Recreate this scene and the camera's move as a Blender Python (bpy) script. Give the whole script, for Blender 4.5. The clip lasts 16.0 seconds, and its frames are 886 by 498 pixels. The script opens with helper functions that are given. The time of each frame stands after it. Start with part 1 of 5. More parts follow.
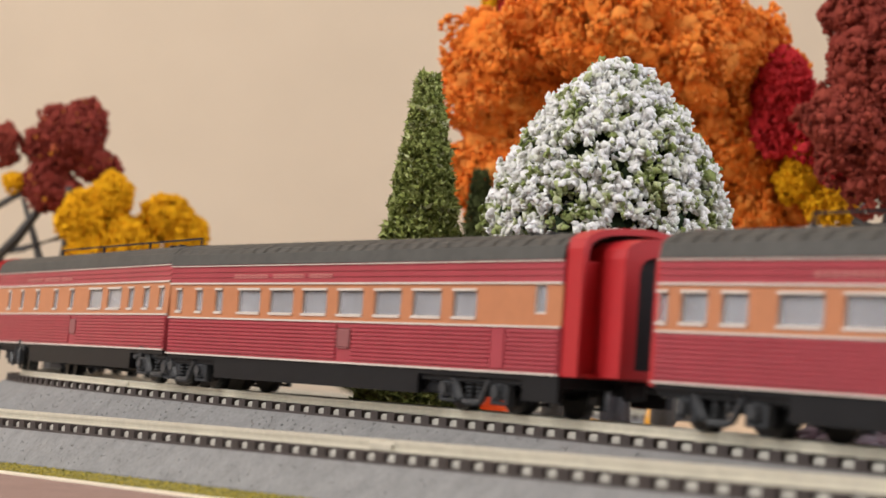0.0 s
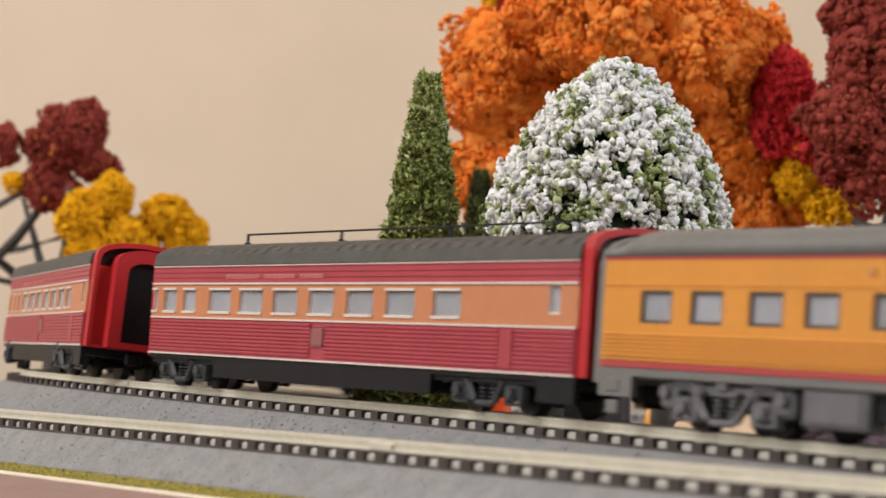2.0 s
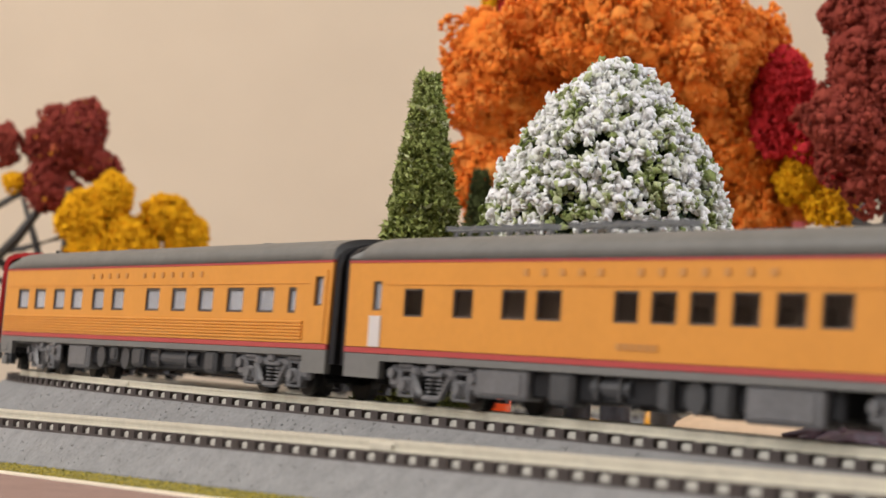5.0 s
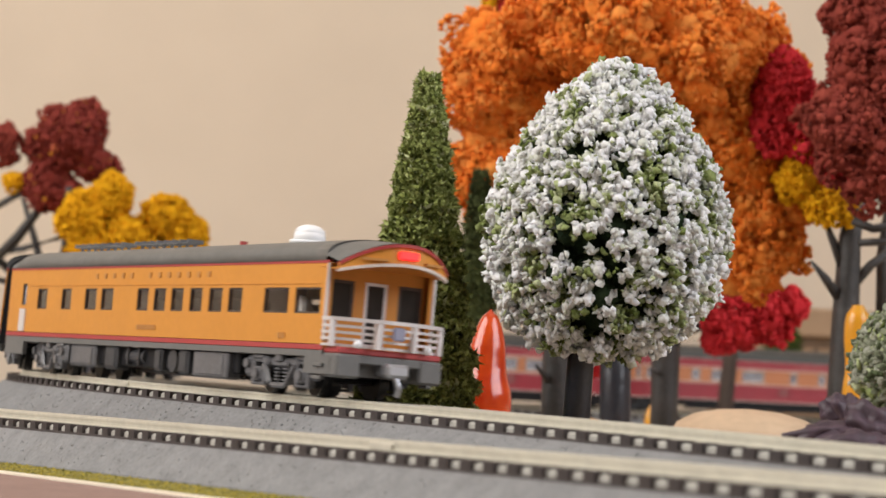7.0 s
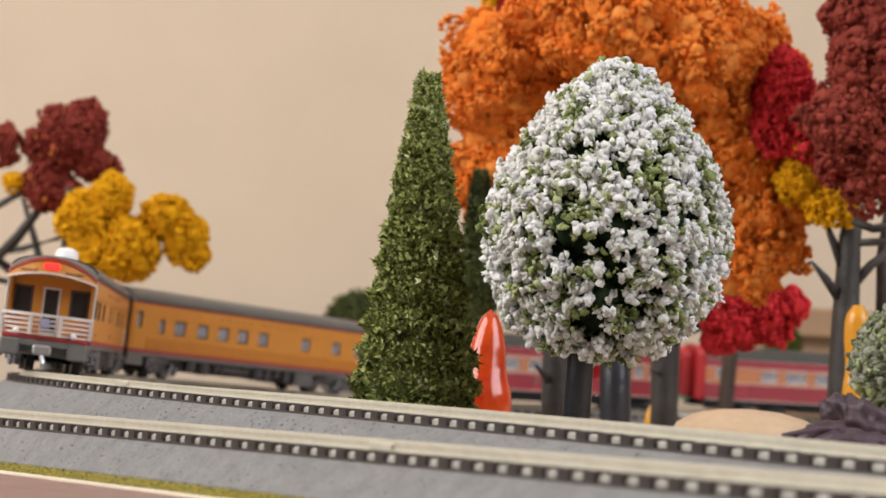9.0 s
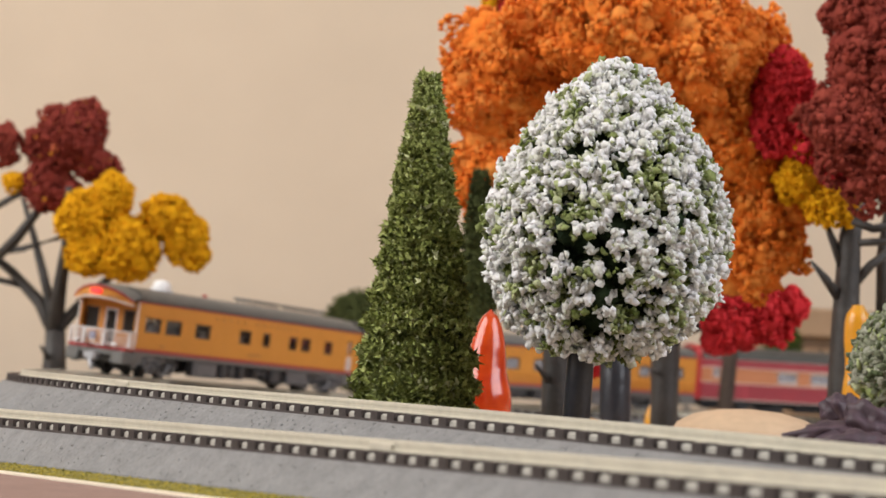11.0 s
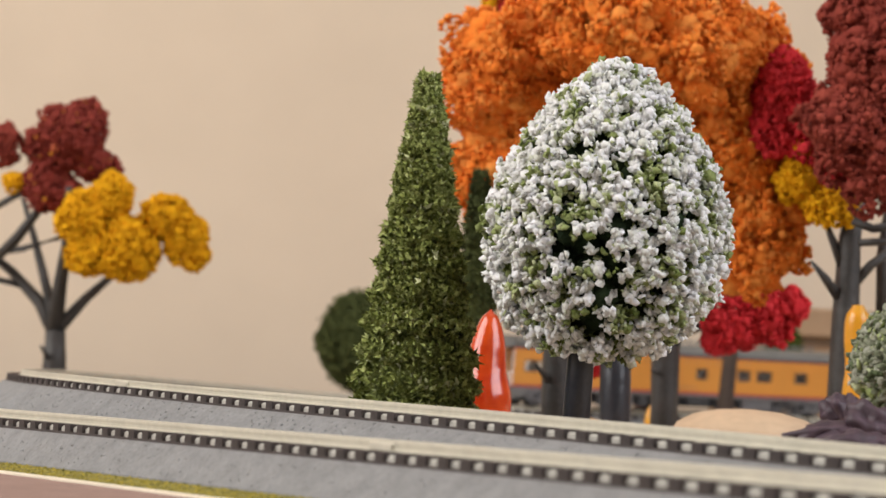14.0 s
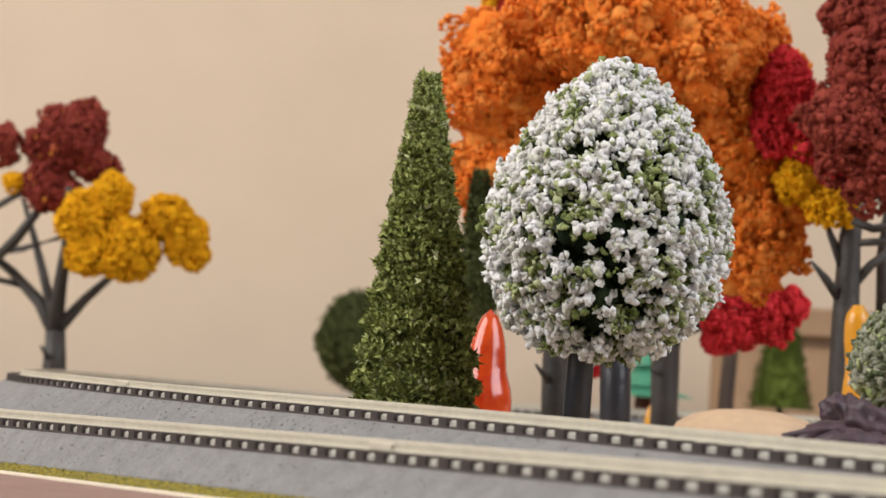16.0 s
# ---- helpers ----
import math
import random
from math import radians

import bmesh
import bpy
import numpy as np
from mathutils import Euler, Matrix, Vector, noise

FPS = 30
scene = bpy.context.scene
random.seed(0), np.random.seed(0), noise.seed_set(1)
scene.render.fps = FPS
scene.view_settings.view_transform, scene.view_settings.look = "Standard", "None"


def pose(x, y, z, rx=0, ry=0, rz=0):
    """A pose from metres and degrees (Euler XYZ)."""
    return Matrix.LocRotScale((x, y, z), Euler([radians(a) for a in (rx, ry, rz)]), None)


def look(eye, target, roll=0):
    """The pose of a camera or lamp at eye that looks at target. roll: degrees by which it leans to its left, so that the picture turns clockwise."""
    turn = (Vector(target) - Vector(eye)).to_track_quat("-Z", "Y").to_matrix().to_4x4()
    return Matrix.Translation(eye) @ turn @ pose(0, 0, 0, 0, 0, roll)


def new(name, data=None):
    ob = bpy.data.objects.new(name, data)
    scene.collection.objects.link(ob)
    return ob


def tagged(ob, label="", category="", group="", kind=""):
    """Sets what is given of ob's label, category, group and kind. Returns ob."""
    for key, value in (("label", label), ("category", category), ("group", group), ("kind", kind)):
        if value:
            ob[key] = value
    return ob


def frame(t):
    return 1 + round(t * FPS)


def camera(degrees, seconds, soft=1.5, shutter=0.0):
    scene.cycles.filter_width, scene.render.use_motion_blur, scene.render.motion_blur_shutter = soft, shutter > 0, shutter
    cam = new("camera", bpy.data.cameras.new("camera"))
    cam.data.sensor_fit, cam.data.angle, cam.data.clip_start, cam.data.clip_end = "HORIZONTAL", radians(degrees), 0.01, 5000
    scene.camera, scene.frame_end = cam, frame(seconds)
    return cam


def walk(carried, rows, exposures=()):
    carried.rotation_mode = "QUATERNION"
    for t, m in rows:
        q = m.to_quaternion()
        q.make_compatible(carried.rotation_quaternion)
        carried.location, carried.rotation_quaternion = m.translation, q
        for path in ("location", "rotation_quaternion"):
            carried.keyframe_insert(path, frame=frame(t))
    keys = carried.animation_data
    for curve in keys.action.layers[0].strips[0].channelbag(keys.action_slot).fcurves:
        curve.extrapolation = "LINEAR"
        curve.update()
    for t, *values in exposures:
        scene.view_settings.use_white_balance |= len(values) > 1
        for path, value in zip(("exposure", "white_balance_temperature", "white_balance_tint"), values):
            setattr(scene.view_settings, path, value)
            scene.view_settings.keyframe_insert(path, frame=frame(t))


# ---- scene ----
cam = camera(20.53, 16.0, soft=1.6, shutter=0.5)
EYE = (0.0, 0.0, 0.0047)
STAND = look(EYE, (0.0, 1.0, 0.0580), 3.758)
walk(cam, [(0.0, STAND), (16.0, STAND)], exposures=[(0.0, -0.15), (16.0, -0.15)])
cam.data.dof.use_dof = True
cam.data.dof.focus_distance = 0.42
cam.data.dof.aperture_fstop = 50.0

# ---- world and light ----
world = bpy.data.worlds.new("daylight")
scene.world = world
world.use_nodes = True
wn = world.node_tree
sky = wn.nodes.new("ShaderNodeTexSky")
sky.sky_type, sky.sun_disc = "NISHITA", False
sky.sun_elevation, sky.sun_rotation = radians(38), radians(120)
wn.links.new(sky.outputs["Color"], wn.nodes["Background"].inputs["Color"])
wn.nodes["Background"].inputs["Strength"].default_value = 0.12


def window_light(name, m, w, h, power, col):
    d = bpy.data.lights.new(name, "AREA")
    d.shape, d.size, d.size_y, d.energy, d.color = "RECTANGLE", w, h, power, col
    ob = new(name, d)
    ob.matrix_world = m
    return ob


window_light("window_light", look((-1.22, 0.10, 0.86), (0.0, 0.5, 0.0)), 1.4, 1.2, 34, (1.0, 0.945, 0.88))
window_light("window_light", look((1.22, -0.20, 0.92), (0.0, 0.5, 0.05)), 1.4, 1.2, 22, (0.97, 0.97, 1.0))

# ---- materials ----


def mat(name, base, rough=0.5, metal=0.0, var=0.0, scale=300.0, bump=0.0, bscale=1500.0, second=None, island=0.0, coat=0.0,
        spec=0.5, trans=0.0, ramp=None, sheen=0.0, sss=0.0):
    m = bpy.data.materials.new(name)
    m.use_nodes = True
    nt = m.node_tree
    b = nt.nodes["Principled BSDF"]
    b.inputs["Base Color"].default_value = (*base, 1)
    b.inputs["Roughness"].default_value = rough
    b.inputs["Metallic"].default_value = metal
    b.inputs["Specular IOR Level"].default_value = spec
    b.inputs["Coat Weight"].default_value = coat
    b.inputs["Transmission Weight"].default_value = trans
    if sss:
        b.inputs["Subsurface Weight"].default_value = sss
        b.inputs["Subsurface Scale"].default_value = 0.002
    tc = nt.nodes.new("ShaderNodeTexCoord")
    src = None
    if ramp:
        geo = nt.nodes.new("ShaderNodeNewGeometry")
        cr = nt.nodes.new("ShaderNodeValToRGB")
        cr.color_ramp.interpolation = "LINEAR"
        while len(cr.color_ramp.elements) < len(ramp):
            cr.color_ramp.elements.new(0.5)
        for e, (p, c) in zip(cr.color_ramp.elements, ramp):
            e.position, e.color = p, (*c, 1)
        nt.links.new(geo.outputs["Random Per Island"], cr.inputs["Fac"])
        src = cr.outputs["Color"]
    if var or second:
        n1 = nt.nodes.new("ShaderNodeTexNoise")
        n1.inputs["Scale"].default_value, n1.inputs["Detail"].default_value = scale, 5
        n2 = nt.nodes.new("ShaderNodeTexNoise")
        n2.inputs["Scale"].default_value, n2.inputs["Detail"].default_value = scale * 6.3, 3
        nt.links.new(tc.outputs["Object"], n1.inputs["Vector"])
        nt.links.new(tc.outputs["Object"], n2.inputs["Vector"])
        add = nt.nodes.new("ShaderNodeMath")
        add.operation = "ADD"
        nt.links.new(n1.outputs["Fac"], add.inputs[0])
        nt.links.new(n2.outputs["Fac"], add.inputs[1])
        mr = nt.nodes.new("ShaderNodeMapRange")
        mr.inputs["From Min"].default_value, mr.inputs["From Max"].default_value = 0.75, 1.25
        nt.links.new(add.outputs[0], mr.inputs["Value"])
        mix = nt.nodes.new("ShaderNodeMix")
        mix.data_type = "RGBA"
        lo = [c * (1 - var) for c in base]
        hi = second or [min(1, c * (1 + var)) for c in base]
        nt.links.new(mr.outputs["Result"], mix.inputs["Factor"])
        if src:
            mix.blend_type = "MULTIPLY"
            nt.links.new(src, mix.inputs["A"])
            mix.inputs["B"].default_value = (1 - var, 1 - var, 1 - var, 1)
        else:
            mix.inputs["A"].default_value, mix.inputs["B"].default_value = (*lo, 1), (*hi, 1)
        src = mix.outputs["Result"]
    if src:
        nt.links.new(src, b.inputs["Base Color"])
    if bump:
        nb = nt.nodes.new("ShaderNodeTexNoise")
        nb.inputs["Scale"].default_value, nb.inputs["Detail"].default_value = bscale, 6
        nt.links.new(tc.outputs["Object"], nb.inputs["Vector"])
        bp = nt.nodes.new("ShaderNodeBump")
        bp.inputs["Strength"].default_value, bp.inputs["Distance"].default_value = bump, 0.0006
        nt.links.new(nb.outputs["Fac"], bp.inputs["Height"])
        nt.links.new(bp.outputs["Normal"], b.inputs["Normal"])
    return m


M_WALL = mat("cream_wall_paint", (0.64, 0.525, 0.405), 0.85, var=0.03, scale=3, bump=0.15, bscale=220)
# for the unseen walls: dark brown, so that less light bounces onto the layout
M_WALL_UNSEEN = mat("unseen_wall_brown", (0.20, 0.15, 0.11), 0.85, var=0.05, scale=3, bump=0.15, bscale=220)
M_FLOOR = mat("floor_wood", (0.16, 0.10, 0.06), 0.5, var=0.3, scale=6)
M_CEIL = mat("ceiling_paint", (0.78, 0.76, 0.72), 0.9, var=0.02, scale=4)
M_TABLE = mat("table_board", (0.40, 0.31, 0.22), 0.55, var=0.12, scale=25, bump=0.1, bscale=400)
M_BALLAST = mat("grey_ballast", (0.232, 0.232, 0.236), 0.9, var=0.16, scale=260, bump=0.55, bscale=520)
M_RAIL = mat("nickel_rail", (0.68, 0.65, 0.55), 0.34, metal=0.35, var=0.08, scale=120)
M_TIE = mat("brown_tie", (0.040, 0.029, 0.027), 0.75, var=0.25, scale=500, bump=0.3)
M_BED = mat("pale_trackbed", (0.43, 0.415, 0.375), 0.85, var=0.15, scale=500, bump=0.6, bscale=1200)
M_GRASS = mat("flocked_grass", (0.25, 0.21, 0.035), 0.95, var=0.6, scale=420, bump=1.0, bscale=1800)
M_TUFT = mat("yellow_green_tufts", (0.30, 0.24, 0.03), 0.95, ramp=[(0, (0.12, 0.12, 0.02)), (0.5, (0.30, 0.25, 0.035)), (1, (0.46, 0.36, 0.05))], var=0.2)
M_ROAD = mat("brown_road", (0.27, 0.17, 0.14), 0.8, var=0.14, scale=120, bump=0.4, bscale=900)
M_LINE = mat("cream_line", (0.80, 0.72, 0.58), 0.7, var=0.08, scale=200)
M_YEL = mat("orange_yellow_paint", (0.62, 0.262, 0.046), 0.42, var=0.04, scale=120, spec=0.3)
M_RED = mat("red_paint", (0.37, 0.052, 0.070), 0.42, var=0.07, scale=120, spec=0.35)
M_DIAPH = mat("bright_red_plastic", (0.44, 0.013, 0.018), 0.45, var=0.05, scale=120)
M_ORANGE = mat("orange_band_paint", (0.50, 0.195, 0.088), 0.45, var=0.05, scale=120)
M_STRIPE = mat("red_stripe", (0.40, 0.05, 0.05), 0.45, var=0.05, scale=120)
M_WHITE = mat("white_line_paint", (0.64, 0.56, 0.51), 0.5, var=0.05, scale=120)
M_GREY = mat("grey_paint", (0.150, 0.147, 0.142), 0.5, var=0.08, scale=120, bump=0.08)
M_ROOF = mat("grey_roof_paint", (0.135, 0.133, 0.126), 0.5, var=0.10, scale=90, bump=0.1)
M_ROOFD = mat("dark_roof_paint", (0.058, 0.056, 0.052), 0.6, var=0.18, scale=90, bump=0.15)
M_BLACK = mat("black_plastic", (0.012, 0.012, 0.014), 0.55, var=0.2, scale=200, spec=0.2)
M_GEAR = mat("dark_gear_plastic", (0.050, 0.051, 0.056), 0.45, var=0.15, scale=300, bump=0.2)
M_TRUCK = mat("grey_truck_plastic", (0.13, 0.13, 0.138), 0.36, var=0.15, scale=300, bump=0.2)
M_SILL = mat("black_sill_paint", (0.010, 0.010, 0.012), 0.5, var=0.15, scale=200, spec=0.2)
M_TRUCKD = mat("dark_truck_plastic", (0.040, 0.043, 0.049), 0.40, var=0.25, scale=300, bump=0.2, spec=0.4)
M_WHEEL = mat("dark_wheel_metal", (0.022, 0.022, 0.023), 0.4, metal=0.3, var=0.15, scale=300)
M_STEEL = mat("bright_coupler", (0.55, 0.56, 0.60), 0.3, metal=0.8)
M_PANE = mat("hazy_pane", (0.62, 0.63, 0.68), 0.22, var=0.10, scale=60, spec=0.8, trans=0.72)
M_GLASS = mat("clear_pane", (0.95, 0.95, 0.95), 0.03, trans=1.0, spec=0.5)
M_LETTER = mat("dark_lettering", (0.50, 0.23, 0.065), 0.5)
M_LETTERW = mat("pale_lettering", (0.55, 0.20, 0.19), 0.5)
M_BADGE = mat("maroon_badge", (0.27, 0.085, 0.09), 0.5)
M_RAILING = mat("silver_railing", (0.78, 0.74, 0.74), 0.3, metal=0.35)
M_DOME = mat("white_plastic", (0.85, 0.85, 0.86), 0.35)
M_SEAT = mat("pale_seat", (0.55, 0.53, 0.50), 0.7)
M_FRAME = mat("dark_gasket", (0.07, 0.05, 0.04), 0.6)
M_TRUNK = mat("dark_trunk", (0.042, 0.038, 0.036), 0.55, var=0.25, scale=160, bump=0.6, bscale=500)
M_TRUNKS = mat("blue_black_trunk", (0.026, 0.027, 0.034), 0.28, var=0.2, scale=160, bump=0.3, bscale=500)
M_PEPPER = mat("glossy_red_orange_glaze", (0.52, 0.028, 0.008), 0.10, var=0.25, scale=40, second=(0.64, 0.075, 0.012), coat=0.6)
M_GOURD = mat("yellow_glaze", (0.72, 0.34, 0.02), 0.3, var=0.15, scale=60, second=(0.75, 0.30, 0.02), coat=0.2)
M_PURPLE = mat("purple_grey_rock", (0.066, 0.040, 0.054), 0.55, var=0.35, scale=90, bump=0.4, bscale=400)
M_BIRCH = mat("pale_cut_wood", (0.58, 0.42, 0.28), 0.6, var=0.08, scale=60)
M_CARD = mat("brown_cardboard", (0.34, 0.22, 0.13), 0.8, var=0.08, scale=30)
M_CARDD = mat("dark_cardboard", (0.16, 0.10, 0.06), 0.8, var=0.15, scale=40)
M_BROWNPOST = mat("dark_brown_wood", (0.045, 0.027, 0.018), 0.7, var=0.3, scale=120)
M_TOYGREEN = mat("green_toy_plastic", (0.06, 0.26, 0.16), 0.4, var=0.08, scale=60)
M_BROWN = mat("brown_toy", (0.18, 0.06, 0.04), 0.6, var=0.2, scale=80)
m_red = bpy.data.materials.new("lit_red_sign")
m_red.use_nodes = True
m_red.node_tree.nodes["Principled BSDF"].inputs["Base Color"].default_value = (0.6, 0.02, 0.02, 1)
m_red.node_tree.nodes["Principled BSDF"].inputs["Emission Color"].default_value = (1.0, 0.03, 0.03, 1)
m_red.node_tree.nodes["Principled BSDF"].inputs["Emission Strength"].default_value = 1.6


def leafy(name, ramp, rough=0.85, var=0.25, sss=0.0):
    return mat(name, ramp[0][1], rough, ramp=ramp, var=var, scale=350, bump=0.8, bscale=1600, spec=0.2, sss=sss)


M_FOAM_ORANGE = leafy("orange_foam", [(0, (0.93, 0.215, 0.022)), (0.5, (0.97, 0.275, 0.036)), (1, (0.97, 0.36, 0.075))])
M_FOAM_RED = leafy("red_foam", [(0, (0.66, 0.026, 0.036)), (1, (0.82, 0.050, 0.062))])
M_FOAM_MAROON = leafy("maroon_foam", [(0, (0.24, 0.036, 0.025)), (1, (0.36, 0.068, 0.045))])
M_FOAM_MAROON_FLECK = leafy("maroon_foam_flecked", [(0, (0.24, 0.036, 0.026)), (0.97, (0.36, 0.062, 0.044)), (1, (0.70, 0.30, 0.02))])
M_FOAM_YELLOW = leafy("yellow_foam", [(0, (0.84, 0.40, 0.005)), (1, (0.94, 0.49, 0.008))])
M_WHITEFLOCK = leafy("white_blossom_flock", [(0, (0.52, 0.56, 0.42)), (0.12, (0.78, 0.79, 0.74)), (1, (0.90, 0.90, 0.94))], 0.8, 0.04)
# near-black green: the shade inside the blossom crowns, put into the colour
M_SHADECORE = leafy("dark_green_shade_core", [(0, (0.015, 0.030, 0.012)), (1, (0.03, 0.05, 0.02))])
M_FIR = leafy("fir_needles", [(0, (0.15, 0.18, 0.04)), (0.5, (0.32, 0.37, 0.10)), (0.92, (0.46, 0.51, 0.19)), (1, (0.62, 0.64, 0.38))], 0.75, 0.1)
M_SAGE = leafy("sage_flock", [(0, (0.10, 0.13, 0.06)), (0.4, (0.24, 0.26, 0.17)), (1, (0.46, 0.46, 0.38))])
M_CONE = leafy("fresh_green_flock", [(0, (0.075, 0.11, 0.016)), (1, (0.15, 0.20, 0.035))])
M_FIRCORE = mat("fir_core", (0.17, 0.20, 0.055), 0.85, var=0.4, scale=500, bump=0.8, bscale=1500)
M_BUSH = leafy("bush_flock", [(0, (0.05, 0.062, 0.018)), (1, (0.11, 0.13, 0.042))])

# ---- mesh helpers ----


def obj(name, verts, faces, material, parent=None, label="", smooth=False):
    me = bpy.data.meshes.new(name)
    me.from_pydata([tuple(v) for v in verts], [], [tuple(f) for f in faces])
    me.materials.append(material)
    if smooth:
        me.polygons.foreach_set("use_smooth", [True] * len(me.polygons))
    me.update()
    ob = new(name, me)
    if parent:
        ob.parent = parent
    if label:
        ob["label"] = label
    return ob


def part(name, bm, material, parent=None, label="", smooth=False):
    me = bpy.data.meshes.new(name)
    bmesh.ops.recalc_face_normals(bm, faces=bm.faces)
    bm.to_mesh(me)
    bm.free()
    me.materials.append(material)
    if smooth:
        me.polygons.foreach_set("use_smooth", [True] * len(me.polygons))
    ob = new(name, me)
    if parent:
        ob.parent = parent
    if label:
        ob["label"] = label
    return ob


def box(bm, x0, x1, y0, y1, z0, z1, bevel=0.0):
    r = bmesh.ops.create_cube(bm, size=1.0, matrix=Matrix.Translation(((x0 + x1) / 2, (y0 + y1) / 2, (z0 + z1) / 2)) @ Matrix.Diagonal((abs(x1 - x0), abs(y1 - y0), abs(z1 - z0), 1)))
    if bevel:
        es = list({e for v in r["verts"] for e in v.link_edges})
        bmesh.ops.bevel(bm, geom=es, offset=bevel, segments=1, affect="EDGES")


def cyl(bm, c, r, length, axis="Y", seg=16, r2=None):
    rot = {"X": Matrix.Rotation(radians(90), 4, "Y"), "Y": Matrix.Rotation(radians(90), 4, "X"), "Z": Matrix.Identity(4)}[axis]
    bmesh.ops.create_cone(bm, cap_ends=True, segments=seg, radius1=r, radius2=r if r2 is None else r2, depth=length, matrix=Matrix.Translation(c) @ rot)


def tube(bm, pts, radii, seg=8):
    """A tapered limb along points."""
    rings = []
    pts = [Vector(p) for p in pts]
    for i, p in enumerate(pts):
        d = (pts[min(i + 1, len(pts) - 1)] - pts[max(i - 1, 0)]).normalized()
        a = d.orthogonal().normalized() if abs(d.z) < 0.99 else Vector((1, 0, 0))
        if abs(d.z) >= 0.3:
            a = Vector((1, 0, 0)) - d * d.x
            a.normalize()
        b = d.cross(a)
        r = radii[i]
        rings.append([bm.verts.new(p + (a * math.cos(k * 2 * math.pi / seg) + b * math.sin(k * 2 * math.pi / seg)) * r * (1 + 0.12 * math.sin(k * 3 + i))) for k in range(seg)])
    for r0, r1 in zip(rings, rings[1:]):
        for k in range(seg):
            bm.faces.new((r0[k], r0[(k + 1) % seg], r1[(k + 1) % seg], r1[k]))
    bm.faces.new(rings[0][::-1])
    bm.faces.new(rings[-1])


def panel(bm, x0, x1, z0, z1, y0, y1, holes):
    """A wall slab in x and z between y0 and y1, with rectangular holes through it."""
    xs = sorted({x0, x1, *[h[0] for h in holes], *[h[1] for h in holes]})
    zs = sorted({z0, z1, *[h[2] for h in holes], *[h[3] for h in holes]})
    nx, nz = len(xs) - 1, len(zs) - 1
    solid = [[not any(h[0] - 1e-9 <= (xs[i] + xs[i + 1]) / 2 <= h[1] + 1e-9 and h[2] <= (zs[j] + zs[j + 1]) / 2 <= h[3] for h in holes) for j in range(nz)] for i in range(nx)]
    vs = {}

    def v(i, j, k):
        if (i, j, k) not in vs:
            vs[i, j, k] = bm.verts.new((xs[i], (y0, y1)[k], zs[j]))
        return vs[i, j, k]
    for i in range(nx):
        for j in range(nz):
            if not solid[i][j]:
                continue
            for k in (0, 1):
                bm.faces.new((v(i, j, k), v(i + 1, j, k), v(i + 1, j + 1, k), v(i, j + 1, k)))
            for di, dj, e in ((-1, 0, ((i, j), (i, j + 1))), (1, 0, ((i + 1, j), (i + 1, j + 1))), (0, -1, ((i, j), (i + 1, j))), (0, 1, ((i, j + 1), (i + 1, j + 1)))):
                a, b = i + di, j + dj
                if not (0 <= a < nx and 0 <= b < nz and solid[a][b]):
                    (p, q), (r, s) = e
                    bm.faces.new((v(p, q, 0), v(r, s, 0), v(r, s, 1), v(p, q, 1)))


# ---- the room ----
def slab(name, x0, x1, y0, y1, z0, z1, material, label, holes=None, axis="Y"):
    bm = bmesh.new()
    if holes and axis == "Y":
        panel(bm, x0, x1, z0, z1, y0, y1, holes)
    elif holes:
        panel(bm, y0, y1, z0, z1, 0, x1 - x0, holes)
        bmesh.ops.transform(bm, verts=bm.verts, matrix=Matrix.Translation((x1, 0, 0)) @ Matrix.Rotation(radians(90), 4, "Z"))
    else:
        box(bm, x0, x1, y0, y1, z0, z1)
    return tagged(part(name, bm, material), label, name.split("_")[0], kind="structure")


FLOOR_Z, CEIL_Z, TABLE_Z = -0.77, 1.75, -0.0165
slab("floor", -1.4, 1.4, -1.6, 1.5, FLOOR_Z - 0.1, FLOOR_Z, M_FLOOR, "brown wooden floor of the room")
slab("ceiling", -1.4, 1.4, -1.6, 1.5, CEIL_Z, CEIL_Z + 0.1, M_CEIL, "plain white ceiling of the room")
slab("wall_north", -1.4, 1.4, 1.35, 1.5, FLOOR_Z, CEIL_Z, M_WALL, "plain cream painted wall behind the layout")
# walls out of view, added dark to hold back bounced light
slab("wall_west", -1.4, -1.3, -1.5, 1.35, FLOOR_Z, CEIL_Z, M_WALL_UNSEEN, "unseen brown wall, dark to cut bounced light, with wide window opening", [(-0.65, 0.85, 0.2, 1.5)], "X")
slab("wall_east", 1.3, 1.4, -1.5, 1.35, FLOOR_Z, CEIL_Z, M_WALL_UNSEEN, "unseen brown wall, dark to cut bounced light, with window opening", [(-0.95, 0.55, 0.28, 1.56)], "X")
slab("wall_south", -1.4, 1.4, -1.6, -1.5, FLOOR_Z, CEIL_Z, M_WALL_UNSEEN, "plain unseen brown wall, dark to cut bounced light")


def make_table():
    t = tagged(new("table"), "pale wooden table that carries the model railway", "table")
    t.location = (0.0, 0.55, FLOOR_Z)
    h = TABLE_Z - FLOOR_Z
    bm = bmesh.new()
    box(bm, -1.0, 1.0, -0.75, 0.72, h - 0.03, h, 0.003)
    part("tabletop", bm, M_TABLE, t)
    for sx in (-0.93, 0.93):
        for sy in (-0.68, 0.65):
            bm = bmesh.new()
            box(bm, sx - 0.03, sx + 0.03, sy - 0.03, sy + 0.03, 0, h - 0.03, 0.004)
            part("leg", bm, M_TABLE, t)


make_table()

# ---- the railway line ----
X0, Y0, HEAD = 0.1, 0.20177, radians(-240.0087)
S1, RAD, ARC = 0.3026, 0.3420, radians(116.35)
S2 = S1 + RAD * ARC
